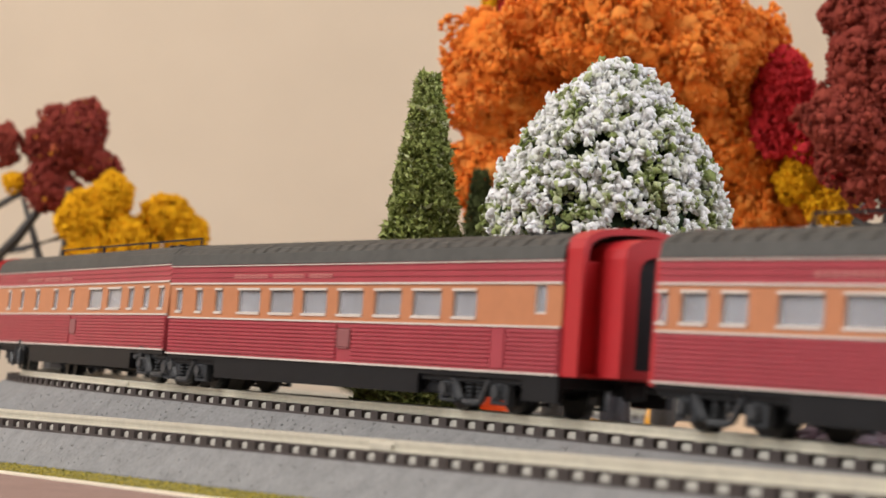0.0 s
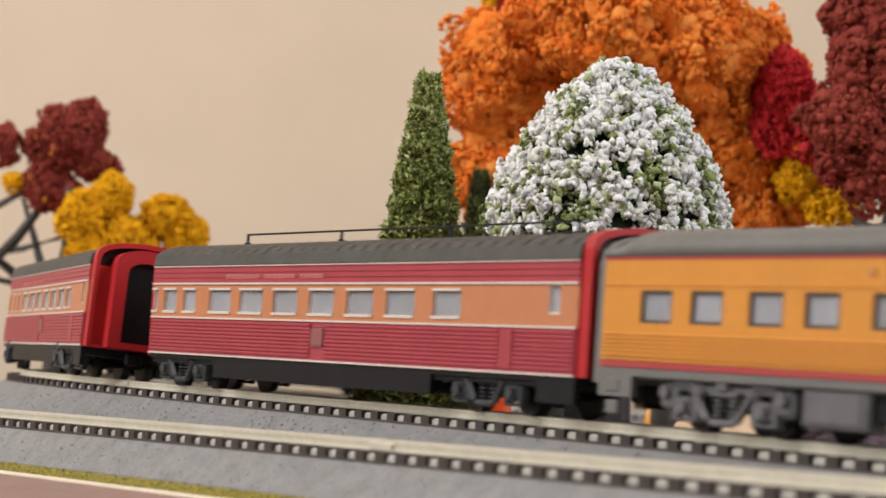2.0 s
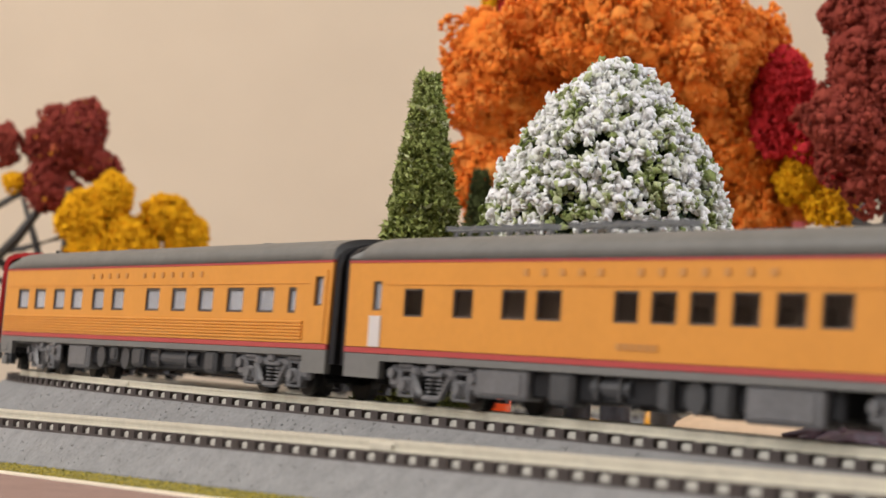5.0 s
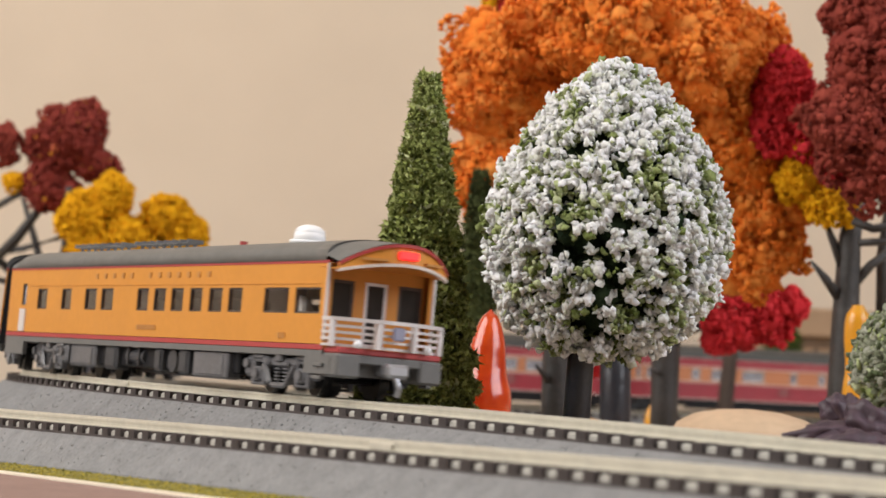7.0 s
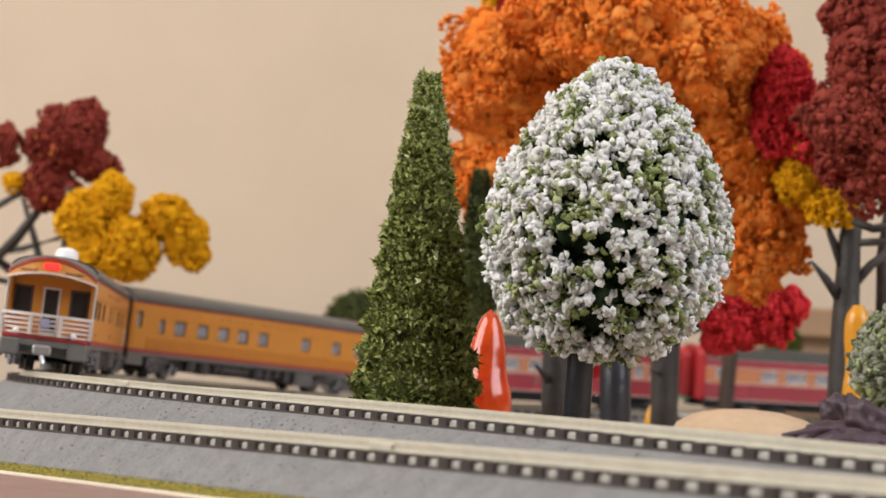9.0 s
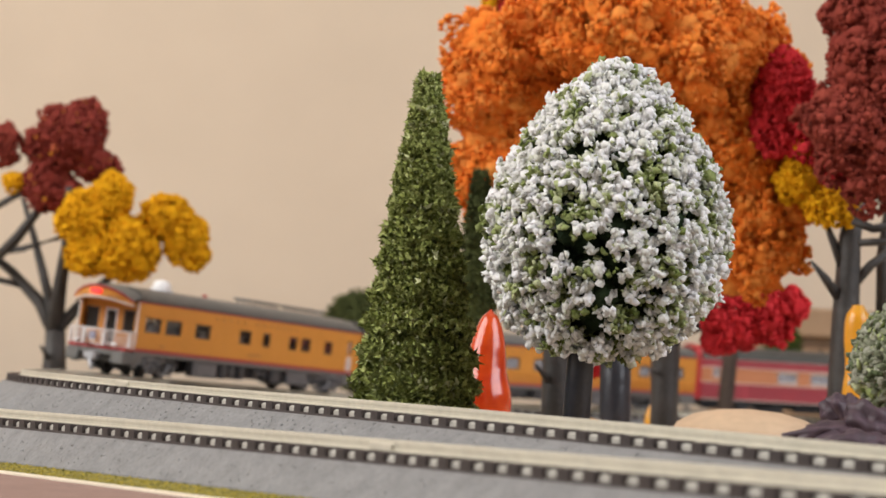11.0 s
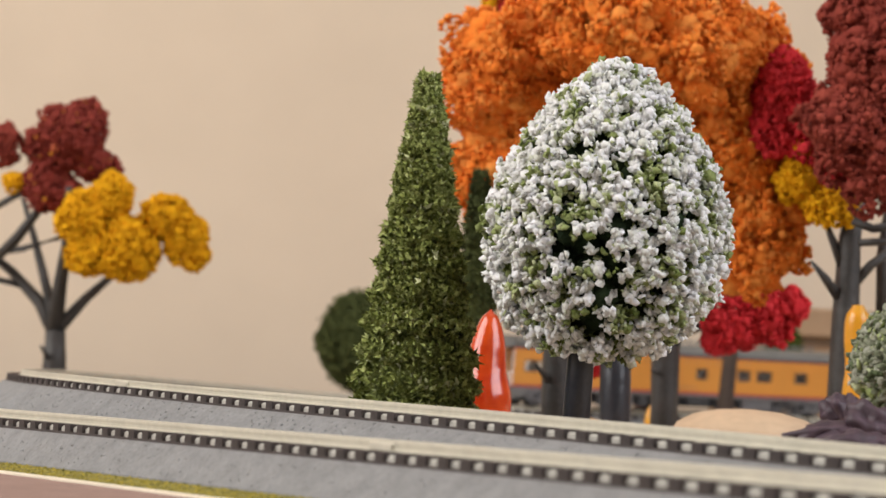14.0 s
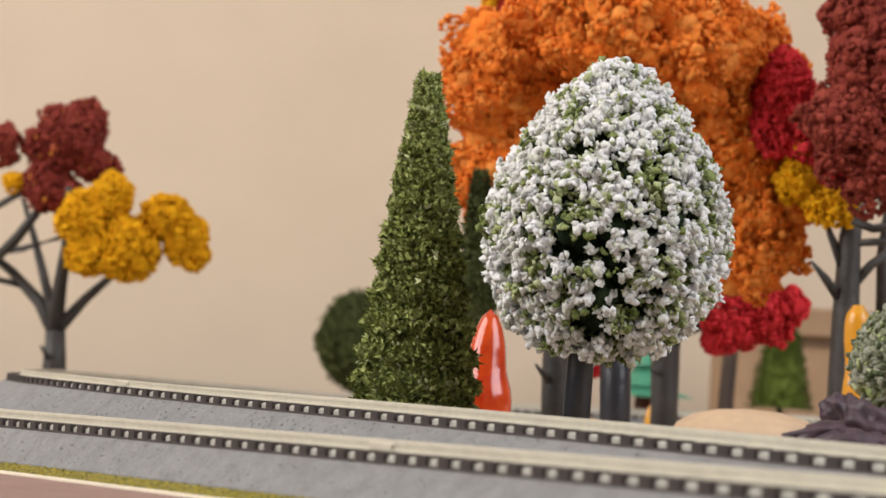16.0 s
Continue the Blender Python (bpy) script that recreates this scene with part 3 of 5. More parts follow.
def red_coach(L, wins, doors, bogies, antenna, flat_end, label, badge, gap_rear=True, blank=(), reach=0.0026):
    """Fluted red coach with an orange window band and a dark ribbed roof."""
    c = tagged(new("passenger_coach"), label, "train coach", "coaches of the train")
    h = L / 2
    allw = [(x, w, 0.0131, 0.0173) for x, w in wins]
    dw = [(x, w * 0.8, 0.0139, 0.0181) for x, w in doors]
    holes = [(x - w / 2, x + w / 2, a, b) for x, w, a, b in allw + dw]
    sides(c, "window_band", -h, h, 0.01215, 0.0182, M_ORANGE, holes)
    brk = [(badge - 0.0026, badge + 0.0026)] + [(b - 0.0021, b + 0.0021) for b in blank]
    sides(c, "lower_panel", -h, h, 0.0056, 0.01215, M_RED)
    flutes(c, -h + 0.0004, h - 0.0004, 0.0062, 0.0118, 9, M_RED, brk)
    sides(c, "letterboard", -h, h, 0.0182, 0.0216, M_RED)
    for z in (0.0120, 0.0180, 0.0056, 0.0211):
        t = 0.00030 if z < 0.02 else 0.00016
        sides(c, "white_stripe", -h, h, z, z + t, M_WHITE, y=W2 + 0.0003, t=0.0004)
    for b in (0.0192, 0.0201):
        sides(c, "raised_rib", -h, h, b, b + 0.0002, M_RED, y=W2 + 0.00018, t=0.0003)
    for x in blank:
        for s in (-1, 1):
            bm = bmesh.new()
            box(bm, x - 0.0018, x + 0.0018, s * W2, s * (W2 + 0.0003), 0.0062, 0.0118, 0.0001)
            part("door_panel", bm, M_RED, c)
    for s in (-1, 1):
        bm = bmesh.new()
        box(bm, badge - 0.0022, badge + 0.0022, s * W2, s * (W2 + 0.0003), 0.0080, 0.0112, 0.0003)
        part("badge", bm, M_BADGE, c, "faded rectangular badge")
    vs, fs = roof_mesh(L, -h, h, 0.0214, 0.0257, 0.0003)
    obj("roof", vs, fs, M_ROOFD, c, "dark ribbed roof", smooth=False)
    nr = int(L / 0.0042)
    bm = bmesh.new()
    for i in range(nr):
        x = -h + L * (i + 0.5) / nr
        pv = []
        for dx in (-0.0003, 0.0003):
            row = []
            for k in range(1, 12):
                y, z = math.cos(math.pi * k / 12), math.sin(math.pi * k / 12) ** 0.62
                row.append(bm.verts.new((x + dx, y * (W2 + 0.00045), 0.02155 + 0.0043 * z)))
            pv.append(row)
        for k in range(10):
            bm.faces.new((pv[0][k], pv[0][k + 1], pv[1][k + 1], pv[1][k]))
    part("roof_seams", bm, M_ROOFD, c)
    bm = bmesh.new()
    box(bm, -h, h, -0.0088, 0.0088, 0.0040, 0.0057, 0.0002)
    part("underframe", bm, M_BLACK, c)
    for x, w in ((-0.026, 0.010), (-0.010, 0.016), (0.012, 0.010), (0.026, 0.008)):
        bm = bmesh.new()
        box(bm, x - w / 2, x + w / 2, -0.0078, 0.0078, 0.0022, 0.0041, 0.0003)
        part("underfloor_tank", bm, M_BLACK, c)
    for s in (-1, 1):
        for x, w in ((-0.012, 0.010), (0.010, 0.008), (0.024, 0.004)):
            bm = bmesh.new()
            box(bm, x - w / 2, x + w / 2, s * 0.0080, s * 0.0090, 0.0028, 0.0052, 0.0003)
            part("equipment_box", bm, M_TRUCKD, c)
    arches = [(max(-h, b - 0.0145), min(h, b + 0.0145), 0.0020, 0.0049) for b in bogies]
    sides(c, "side_sill", -h, h, 0.0042, 0.0056, M_SILL, arches, W2 - 0.0001)
    for x in bogies:
        truck(c, x, M_TRUCKD, 0)
    panes(c, allw, M_PANE, M_WHITE, 0.00028, True)
    panes(c, dw, M_PANE, M_WHITE, 0.0003)
    for x in (-h, h):
        bm = bmesh.new()
        box(bm, x - 0.0004 * (1 if x > 0 else -1), x, -0.0090, 0.0090, 0.0056, 0.0214)
        part("end_wall", bm, M_DIAPH, c)
    if gap_rear:
        deep_end(c, -h, -1, reach)
    if flat_end:
        end_frame(c, h, 1, M_DIAPH, 0.0258, 0.0016, M_BLACK)
    coupler(c, -h, -1)
    coupler(c, h, 1)
    bars(c, 0.004 + h * 0.25, 22, 0.00165, 0.0011, 0.0190, 0.0007, M_LETTERW, (8, 16))
    if antenna:
        bm = bmesh.new()
        y, z = 0.0, 0.0276
        a0, a1 = -h * 0.78, h * 0.74
        box(bm, a0, a1, y - 0.00016, y + 0.00016, z - 0.00016, z + 0.00016)
        for k in range(4):
            xx = a0 + (a1 - a0) * k / 3
            box(bm, xx - 0.0002, xx + 0.0002, y - 0.0002, y + 0.0002, 0.0250, z + 0.0001)
            box(bm, xx - 0.0005, xx + 0.0005, y - 0.0004, y + 0.0004, 0.0250, 0.0262)
        part("roof_antenna", bm, M_BLACK, c, "thin dark antenna rail on short posts")
    for xx in (-h + 0.010, -h + 0.015):
        bm = bmesh.new()
        box(bm, xx - 0.0007, xx + 0.0007, 0.0042, 0.0058, 0.0245, 0.0256, 0.0002)
        part("roof_vent", bm, M_BLACK, c)
    return c


def yellow_common(c, L, wins, dwins, x0, x1, flute, skirt):
    allw = {s: [(x, w, 0.0131, 0.0173) for x, w in wins[s]] for s in (-1, 1)}
    dw = list(dwins)
    holes = {s: [(x - w / 2, x + w / 2, a, b) for x, w, a, b in allw[s] + dw] for s in (-1, 1)}
    sides(c, "side_wall", x0, x1, 0.0083, 0.0213, M_YEL, holes)
    for z, t in ((0.0212, 0.00050), (0.0074, 0.0008)):
        sides(c, "red_stripe", x0, x1, z, z + t, M_STRIPE, y=W2 + 0.0001, t=0.0006)
    sides(c, "raised_rib", max(x0, -0.0725), min(x1, 0.0672 if not flute else x1), 0.01785, 0.01800, M_YEL, y=W2 + 0.00015, t=0.0003)
    sides(c, "skirt", x0, x1, 0.0063, 0.0073, M_GREY)
    for a, b in skirt:
        sides(c, "end_skirt", a, b, 0.0036, 0.0063, M_GREY)
    if flute:
        flutes(c, flute[0], flute[1], 0.0087, 0.0119, 6, M_YEL)
    return allw, dw


def under_gear(c, spots):
    for x, w, z0, kind in spots:
        for s in (-1, 1):
            bm = bmesh.new()
            if kind == "box":
                box(bm, x - w / 2, x + w / 2, s * 0.0060, s * 0.0090, z0, 0.0064, 0.0004)
                box(bm, x - w * 0.4, x + w * 0.4, s * 0.0088, s * 0.0092, z0 + 0.0006, 0.0058, 0.0001)
            elif kind == "tank":
                cyl(bm, (x, s * 0.0072, 0.0046), 0.0014, w, "X", 14)
                for dx in (-w * 0.3, w * 0.3):
                    box(bm, x + dx - 0.0003, x + dx + 0.0003, s * 0.0056, s * 0.0088, 0.0030, 0.0064)
            else:
                cyl(bm, (x, s * 0.0076, 0.0042), 0.0021, 0.0020, "Y", 16)
                box(bm, x - 0.0005, x + 0.0005, s * 0.0060, s * 0.0082, 0.0020, 0.0066)
            part({"box": "equipment_box", "tank": "air_tank"}.get(kind, "generator"), bm, M_TRUCK if kind == "box" and w > 0.009 else M_GEAR, c)
    bm = bmesh.new()
    box(bm, -0.040, 0.040, -0.0079, 0.0079, 0.0026, 0.0064, 0.0003)
    part("centre_sill", bm, M_BLACK, c)


def yellow_coach():
    L, h = 0.162, 0.081
    c = tagged(new("passenger_coach"), "orange-yellow coach with grey roof, red stripes and fluted sides", "train coach", "coaches of the train")
    wins = [(0.0691, .0068), (0.0584, .0066), (0.0466, .0066), (0.0361, .0064), (0.024, .0064), (0.0131, .0064), (-0.0049, .0068), (-0.0177, .0068), (-0.0303, .0066), (-0.0432, .0070), (-0.0559, .0068), (-0.0665, .0030)]
    wins = {1: wins, -1: [(-0.0634, .003), (-0.0527, .0066), (-0.039, .0066), (-0.0259, .0066), (-0.0131, .0066), (0.0005, .0066), (0.0305, .0062), (0.0535, .0062), (0.071, .0062)]}
    dwin = [(-0.0768, 0.0030, 0.0143, 0.0190)]
    aw, dw = yellow_common(c, L, wins, dwin, -h, h, (-0.0715, h - 0.0006), [(-h, -0.0722), (0.0735, h)])
    for s in (-1, 1):
        bm = bmesh.new()
        panel(bm, -0.0796, -0.0738, 0.0084, 0.0200, s * (W2 + 0.0002), s * (W2 - 0.0004), [(-0.0783, -0.0753, 0.0143, 0.0190)])
        part("side_door", bm, M_YEL, c)
    panes(c, aw, M_PANE, M_FRAME, 0.00042)
    panes(c, dw, M_PANE, M_FRAME, 0.0003)
    vs, fs = roof_mesh(L, -h, h, 0.0216, 0.0257, 0.0002, taper1=0.006)
    obj("roof", vs, fs, M_ROOF, c, "smooth grey roof", smooth=True)
    for x in (-0.045, 0.02, 0.06):
        bm = bmesh.new()
        box(bm, x - 0.0016, x + 0.0016, 0.0040, 0.0056, 0.0245, 0.0254, 0.0003)
        part("roof_vent", bm, M_ROOF, c)
    bm = bmesh.new()
    box(bm, -h, h, -0.0086, 0.0086, 0.0060, 0.0074, 0.0002)
    part("underframe", bm, M_GREY, c)
    under_gear(c, [(0.0335, 0.0120, 0.0016, "box"), (0.0215, 0.004, 0.002, "gen"), (0.0085, 0.004, 0.002, "gen"), (0.0015, 0.0052, 0.0026, "box"), (-0.0155, 0.022, 0.0, "tank"), (-0.0335, 0.0048, 0.0024, "box"), (0.0140, 0.003, 0.0034, "box"), (-0.0420, 0.0046, 0.0030, "box")])
    for x in (0.055, -0.0588):
        truck(c, x, M_TRUCK, 1)
    for x, d in ((-h, -1), (h, 1)):
        bm = bmesh.new()
        box(bm, x, x - d * 0.0005, -0.0090, 0.0090, 0.0066, 0.0216)
        part("end_wall", bm, M_GREY, c)
        end_frame(c, x, d, M_BLACK if d < 0 else M_GREY, 0.0250, 0.0020)
        coupler(c, x, d)
    bars(c, 0.000, 13, 0.0046, 0.0012, 0.0192, 0.0010, M_LETTER, (5,))
    bars(c, -0.006, 11, 0.0016, 0.0010, 0.0090, 0.0008, M_LETTER, (5,))
    bm = bmesh.new()
    for s in (-1, 1):
        for z in (0.0050, 0.0022):
            box(bm, 0.0762, 0.0790, s * 0.0090, s * 0.0097, z - 0.0009, z + 0.0009, 0.0002)
    part("steps", bm, M_GREY, c)
    return c


def observation_coach():
    L, h = 0.1588, 0.0794
    c = tagged(new("observation_coach"), "orange-yellow observation coach with open rear platform and white railing", "train coach", "coaches of the train")
    rear = -h + 0.0040
    wins = [(0.0587, .0058), (0.0443, .0056), (0.0305, .0064), (0.0215, .0064), (0.003, .0056), (-0.0054, .0056), (-0.0137, .0056), (-0.0224, .0056), (-0.0311, .0058), (-0.0396, .0058), (-0.0563, .0096), (-0.0686, .0098)]
    wins = {1: wins, -1: [(-0.066, .0092), (-0.0537, .0094), (-0.0355, .0094), (-0.0076, .0075), (0.007, .005), (0.0263, .006), (0.0357, .0068), (0.053, .006)]}
    dwin = [(0.0700, 0.0026, 0.0139, 0.0184)]
    aw, dw = yellow_common(c, L, wins, dwin, rear, h, None, [(0.0680, h), (rear - 0.003, -0.0690)])
    panes(c, aw, M_GLASS, M_FRAME, 0.00030)
    panes(c, dw, M_PANE, M_FRAME, 0.0003)
    for s in (-1, 1):
        bm = bmesh.new()
        box(bm, 0.0682, 0.0718, s * W2, s * (W2 + 0.0002), 0.0084, 0.0131)
        part("door_panel", bm, M_RAILING, c, "pale grey lower door panel")
    # roof with a rounded rear end
    vs, fs = roof_mesh(L, rear + 0.0010, h, 0.0216, 0.0257, 0.0002, taper1=0.006)
    obj("roof", vs, fs, M_ROOF, c, "grey roof rounded at the rear", smooth=True)
    # rear wall, set in behind the platform
    bm = bmesh.new()
    m = Matrix.Translation((rear + 0.0022, 0, 0)) @ Matrix.Rotation(radians(90), 4, "Z")
    holes = [(-0.0083, -0.0040, 0.0125, 0.0188), (-0.0020, 0.0020, 0.0084, 0.0188), (0.0040, 0.0083, 0.0125, 0.0188)]
    panel(bm, -0.0089, 0.0089, 0.0074, 0.0214, 0, 0.0007, holes)
    bmesh.ops.transform(bm, verts=bm.verts, matrix=m)
    rw = part("rear_wall", bm, M_YEL, c)
    for a, b, z0, z1 in holes:
        bm = bmesh.new()
        panel(bm, a, b, z0, z1, -0.0001, 0.0006, [(a + 0.0005, b - 0.0005, z0 + 0.0005, z1 - 0.0005)])
        bmesh.ops.transform(bm, verts=bm.verts, matrix=m)
        fr = part("rear_frame", bm, M_RAILING if b - a < 0.00401 else M_FRAME, rw)
        bm = bmesh.new()
        box(bm, a + 0.0004, b - 0.0004, 0.0003, 0.0004, z0 + 0.0004, z1 - 0.0004)
        bmesh.ops.transform(bm, verts=bm.verts, matrix=m)
        part("rear_pane", bm, M_PANEDARK, rw)
    # corner posts and rim of the platform opening
    for s in (-1, 1):
        bm = bmesh.new()
        box(bm, rear - 0.0004, rear + 0.0001, s * 0.0093, s * 0.0098, 0.0088, 0.0212, 0.0001)
        part("corner_post", bm, M_RAILING, c)
        bm = bmesh.new()
        box(bm, rear - 0.0002, rear + 0.0026, s * 0.0086, s * 0.0094, 0.0074, 0.0214, 0.0002)
        part("corner_wall", bm, M_YEL, c)
    # canopy over the platform
    n = 14

    def bow(y, d):
        return rear - d * (1 - (y / 0.0097) ** 2 * 0.55)
    ys = [-0.0097 + 0.0194 * k / n for k in range(n + 1)]
    bm = bmesh.new()
    lo = [bm.verts.new((bow(y, 0.0086), y, 0.0216 - 0.0015 * (y / 0.0097) ** 2)) for y in ys]
    hi = [bm.verts.new((bow(y, 0.0082), y, 0.0247 - 0.0036 * abs(y / 0.0097) ** 2.2)) for y in ys]
    lo2 = [bm.verts.new((v.co.x + 0.0006, v.co.y, v.co.z)) for v in lo]
    hi2 = [bm.verts.new((v.co.x + 0.0006, v.co.y, v.co.z)) for v in hi]
    for k in range(n):
        bm.faces.new((lo[k], lo[k + 1], hi[k + 1], hi[k]))
        bm.faces.new((lo2[k], lo2[k + 1], hi2[k + 1], hi2[k]))
        bm.faces.new((lo[k], lo[k + 1], lo2[k + 1], lo2[k]))
        bm.faces.new((hi[k], hi[k + 1], hi2[k + 1], hi2[k]))
    part("canopy_fascia", bm, M_YEL, c)
    for z0, f, mt in ((0.0198, lo, M_WHITE), (0.0232, hi, M_STRIPE)):
        bm = bmesh.new()
        rows = []
        for k, y in enumerate(ys):
            x = bow(y, 0.0087)
            z = (0.0213 - 0.0015 * (y / 0.0097) ** 2) if mt is M_WHITE else (0.0244 - 0.0036 * abs(y / 0.0097) ** 2.2)
            rows.append([bm.verts.new(p) for p in ((x - 0.0001, y, z), (x - 0.0001, y, z + 0.0005), (x + 0.0009, y, z + 0.0005), (x + 0.0009, y, z))])
        for r0, r1 in zip(rows, rows[1:]):
            for k in range(4):
                bm.faces.new((r0[k], r0[(k + 1) % 4], r1[(k + 1) % 4], r1[k]))
        part("canopy_trim", bm, mt, c)
    bm = bmesh.new()
    top = [bm.verts.new((bow(y, 0.0083), y, 0.0250 - 0.0036 * abs(y / 0.0097) ** 2.2)) for y in ys]
    bot = [bm.verts.new((rear + 0.0012, y, 0.0213 + 0.0043 * max(0.0, 1 - (y / 0.0099) ** 2) ** 0.40)) for y in ys]
    for k in range(n):
        bm.faces.new((top[k], top[k + 1], bot[k + 1], bot[k]))
    part("canopy_roof", bm, M_ROOF, c, smooth=True)
    bm = bmesh.new()
    a = [bm.verts.new((bow(y, 0.0083), y, 0.0216 - 0.0015 * (y / 0.0097) ** 2)) for y in ys]
    b = [bm.verts.new((rear + 0.003, y, 0.0207)) for y in ys]
    for k in range(n):
        bm.faces.new((a[k], a[k + 1], b[k + 1], b[k]))
    part("canopy_ceiling", bm, M_YEL, c)
    # the red lit sign and the pale lettering bars on the canopy
    bm = bmesh.new()
    box(bm, rear - 0.0091, rear - 0.0080, -0.0017, 0.0017, 0.0224, 0.0237, 0.0002)
    part("lit_sign", bm, m_red, c, "glowing red tail sign")
    for y in (-0.0052, 0.0052):
        bm = bmesh.new()
        box(bm, -0.0003, 0.0003, -0.0021, 0.0021, -0.0002, 0.0002)
        o = part("lettering", bm, M_LETTER, c)
        o.location = (bow(y, 0.0087), y, 0.0221)
        o.rotation_euler = (0, 0, math.atan2(2 * 0.0078 * 0.55 * y / 0.0097 ** 2, 1) * -1)
    # platform railing, bowed
    for z in (0.0083, 0.0093, 0.0103, 0.0113, 0.0124):
        bm = bmesh.new()
        t = 0.00022 if z < 0.012 else 0.0003
        fl = 0.0056 + 0.0020 * (z - 0.0083) / 0.0041
        rows = []
        for y in ys:
            x = bow(y, fl)
            yy = y * (1.0 + 0.02 * (z - 0.0083) / 0.004)
            rows.append([bm.verts.new(p) for p in ((x - t, yy, z - t), (x - t, yy, z + t), (x + t, yy, z + t), (x + t, yy, z - t))])
        for r0, r1 in zip(rows, rows[1:]):
            for k in range(4):
                bm.faces.new((r0[k], r0[(k + 1) % 4], r1[(k + 1) % 4], r1[k]))
        part("railing_bar", bm, M_RAILING, c)
        for s in (-1, 1):
            bm = bmesh.new()
            yy = s * 0.0097
            x = bow(yy, fl)
            box(bm, x, rear, yy - t, yy + t, z - t, z + t)
            part("railing_bar", bm, M_RAILING, c)
    for y in (-0.0096, -0.0032, 0.0032, 0.0096):
        bm = bmesh.new()
        box(bm, bow(y, 0.0073) - 0.0004, bow(y, 0.0064) + 0.0002, y - 0.0004, y + 0.0004, 0.0080, 0.0125, 0.0001)
        part("railing_post", bm, M_RAILING, c)
    for y in (-0.0062, 0.0062):
        bm = bmesh.new()
        bmesh.ops.create_uvsphere(bm, u_segments=10, v_segments=6, radius=0.0007, matrix=Matrix.Translation((bow(y, 0.0072) - 0.0002, y, 0.0086)))
        part("marker_lamp", bm, M_DOME, c, smooth=True)
    bm = bmesh.new()
    box(bm, bow(0, 0.0074) - 0.0004, bow(0, 0.0074), -0.0011, 0.0011, 0.0096, 0.0118, 0.0003)
    part("drumhead", bm, M_SIGN, c, "small round-cornered badge on the railing")
    # platform floor and rear buffer beam
    bm = bmesh.new()
    box(bm, rear - 0.0050, rear + 0.003, -0.0092, 0.0092, 0.0070, 0.0080, 0.0002)
    part("platform", bm, M_STRIPE, c)
    bm = bmesh.new()
    for s in (-1, 1):
        box(bm, rear - 0.0054, rear + 0.0008, s * 0.0052, s * 0.0094, 0.0032, 0.0070, 0.0004)
    box(bm, rear - 0.0052, rear - 0.0040, -0.0056, 0.0056, 0.0056, 0.0070, 0.0002)
    box(bm, rear - 0.0030, rear, -0.0056, 0.0056, 0.0036, 0.0062, 0.0002)
    part("buffer_beam", bm, M_GREY, c)
    bm = bmesh.new()
    box(bm, rear - 0.0075, rear - 0.0030, -0.0016, 0.0016, 0.0040, 0.0058, 0.0004)
    box(bm, rear - 0.0085, rear - 0.0060, -0.0020, 0.0020, 0.0038, 0.0060, 0.0005)
    part("tail_coupler", bm, M_STEEL, c, "bright metal coupler")
    bm = bmesh.new()
    tube(bm, [(rear - 0.0075, 0.0, 0.0040), (rear - 0.0080, -0.0006, 0.0022), (rear - 0.0070, -0.0008, 0.0012)], [0.0005, 0.0005, 0.0006], 8)
    part("coupler_hose", bm, M_STEEL, c)
    for s in (-1, 1):
        bm = bmesh.new()
        for z in (0.0030, 0.0050):
            box(bm, rear - 0.0010, rear + 0.0022, s * 0.0092, s * 0.0100, z - 0.0003, z + 0.0003, 0.0001)
        part("steps", bm, M_GREY, c)
    bm = bmesh.new()
    box(bm, -0.072, h, -0.0086, 0.0086, 0.0062, 0.0075, 0.0002)
    part("underframe", bm, M_GREY, c)
    under_gear(c, [(0.0335, 0.0140, 0.0020, "box"), (0.0180, 0.0060, 0.0018, "box"), (0.0070, 0.0090, 0.0, "tank"), (-0.0060, 0.0030, 0.0020, "box"), (-0.0180, 0.0040, 0.0018, "box"), (-0.0300, 0.0150, 0.0016, "box"), (-0.0120, 0.003, 0.003, "gen")])
    for x in (0.0530, -0.0580):
        truck(c, x, M_TRUCK, 1)
    bm = bmesh.new()
    box(bm, h, h - 0.0005, -0.0090, 0.0090, 0.0066, 0.0216)
    part("end_wall", bm, M_GREY, c)
    end_frame(c, h, 1, M_BLACK, 0.0250, 0.0020)
    coupler(c, h, 1)
    # seats and floor inside
    bm = bmesh.new()
    box(bm, rear + 0.003, h - 0.001, -0.0084, 0.0084, 0.0080, 0.0086)
    part("interior_floor", bm, M_CARDD, c)
    bm = bmesh.new()
    box(bm, -0.046, h - 0.001, -0.0012, 0.0012, 0.0080, 0.0212)
    part("partition", bm, M_SEATD, c)
    bm = bmesh.new()
    box(bm, rear + 0.003, h - 0.001, -0.0085, 0.0085, 0.0200, 0.0206)
    part("interior_ceiling", bm, M_SEATD, c)
    for x in (-0.0405, -0.0320, -0.0232, -0.0145, -0.0062, 0.0022):
        for s in (-1, 1):
            bm = bmesh.new()
            box(bm, x - 0.0030, x + 0.0002, s * 0.0030, s * 0.0078, 0.0086, 0.0112, 0.0004)
            box(bm, x - 0.0006, x + 0.0008, s * 0.0030, s * 0.0078, 0.0086, 0.0158, 0.0004)
            part("seat", bm, M_SEATD, c)
    for x in (-0.0580, -0.0700):
        for s in (-1, 1):
            bm = bmesh.new()
            bmesh.ops.create_uvsphere(bm, u_segments=12, v_segments=8, radius=0.0030, matrix=Matrix.Translation((x, s * 0.0055, 0.0125)) @ Matrix.Diagonal((1.0, 0.7, 1.3, 1)))
            part("armchair", bm, M_SEAT, c, "pale rounded armchair", smooth=True)
    # roof fittings
    bm = bmesh.new()
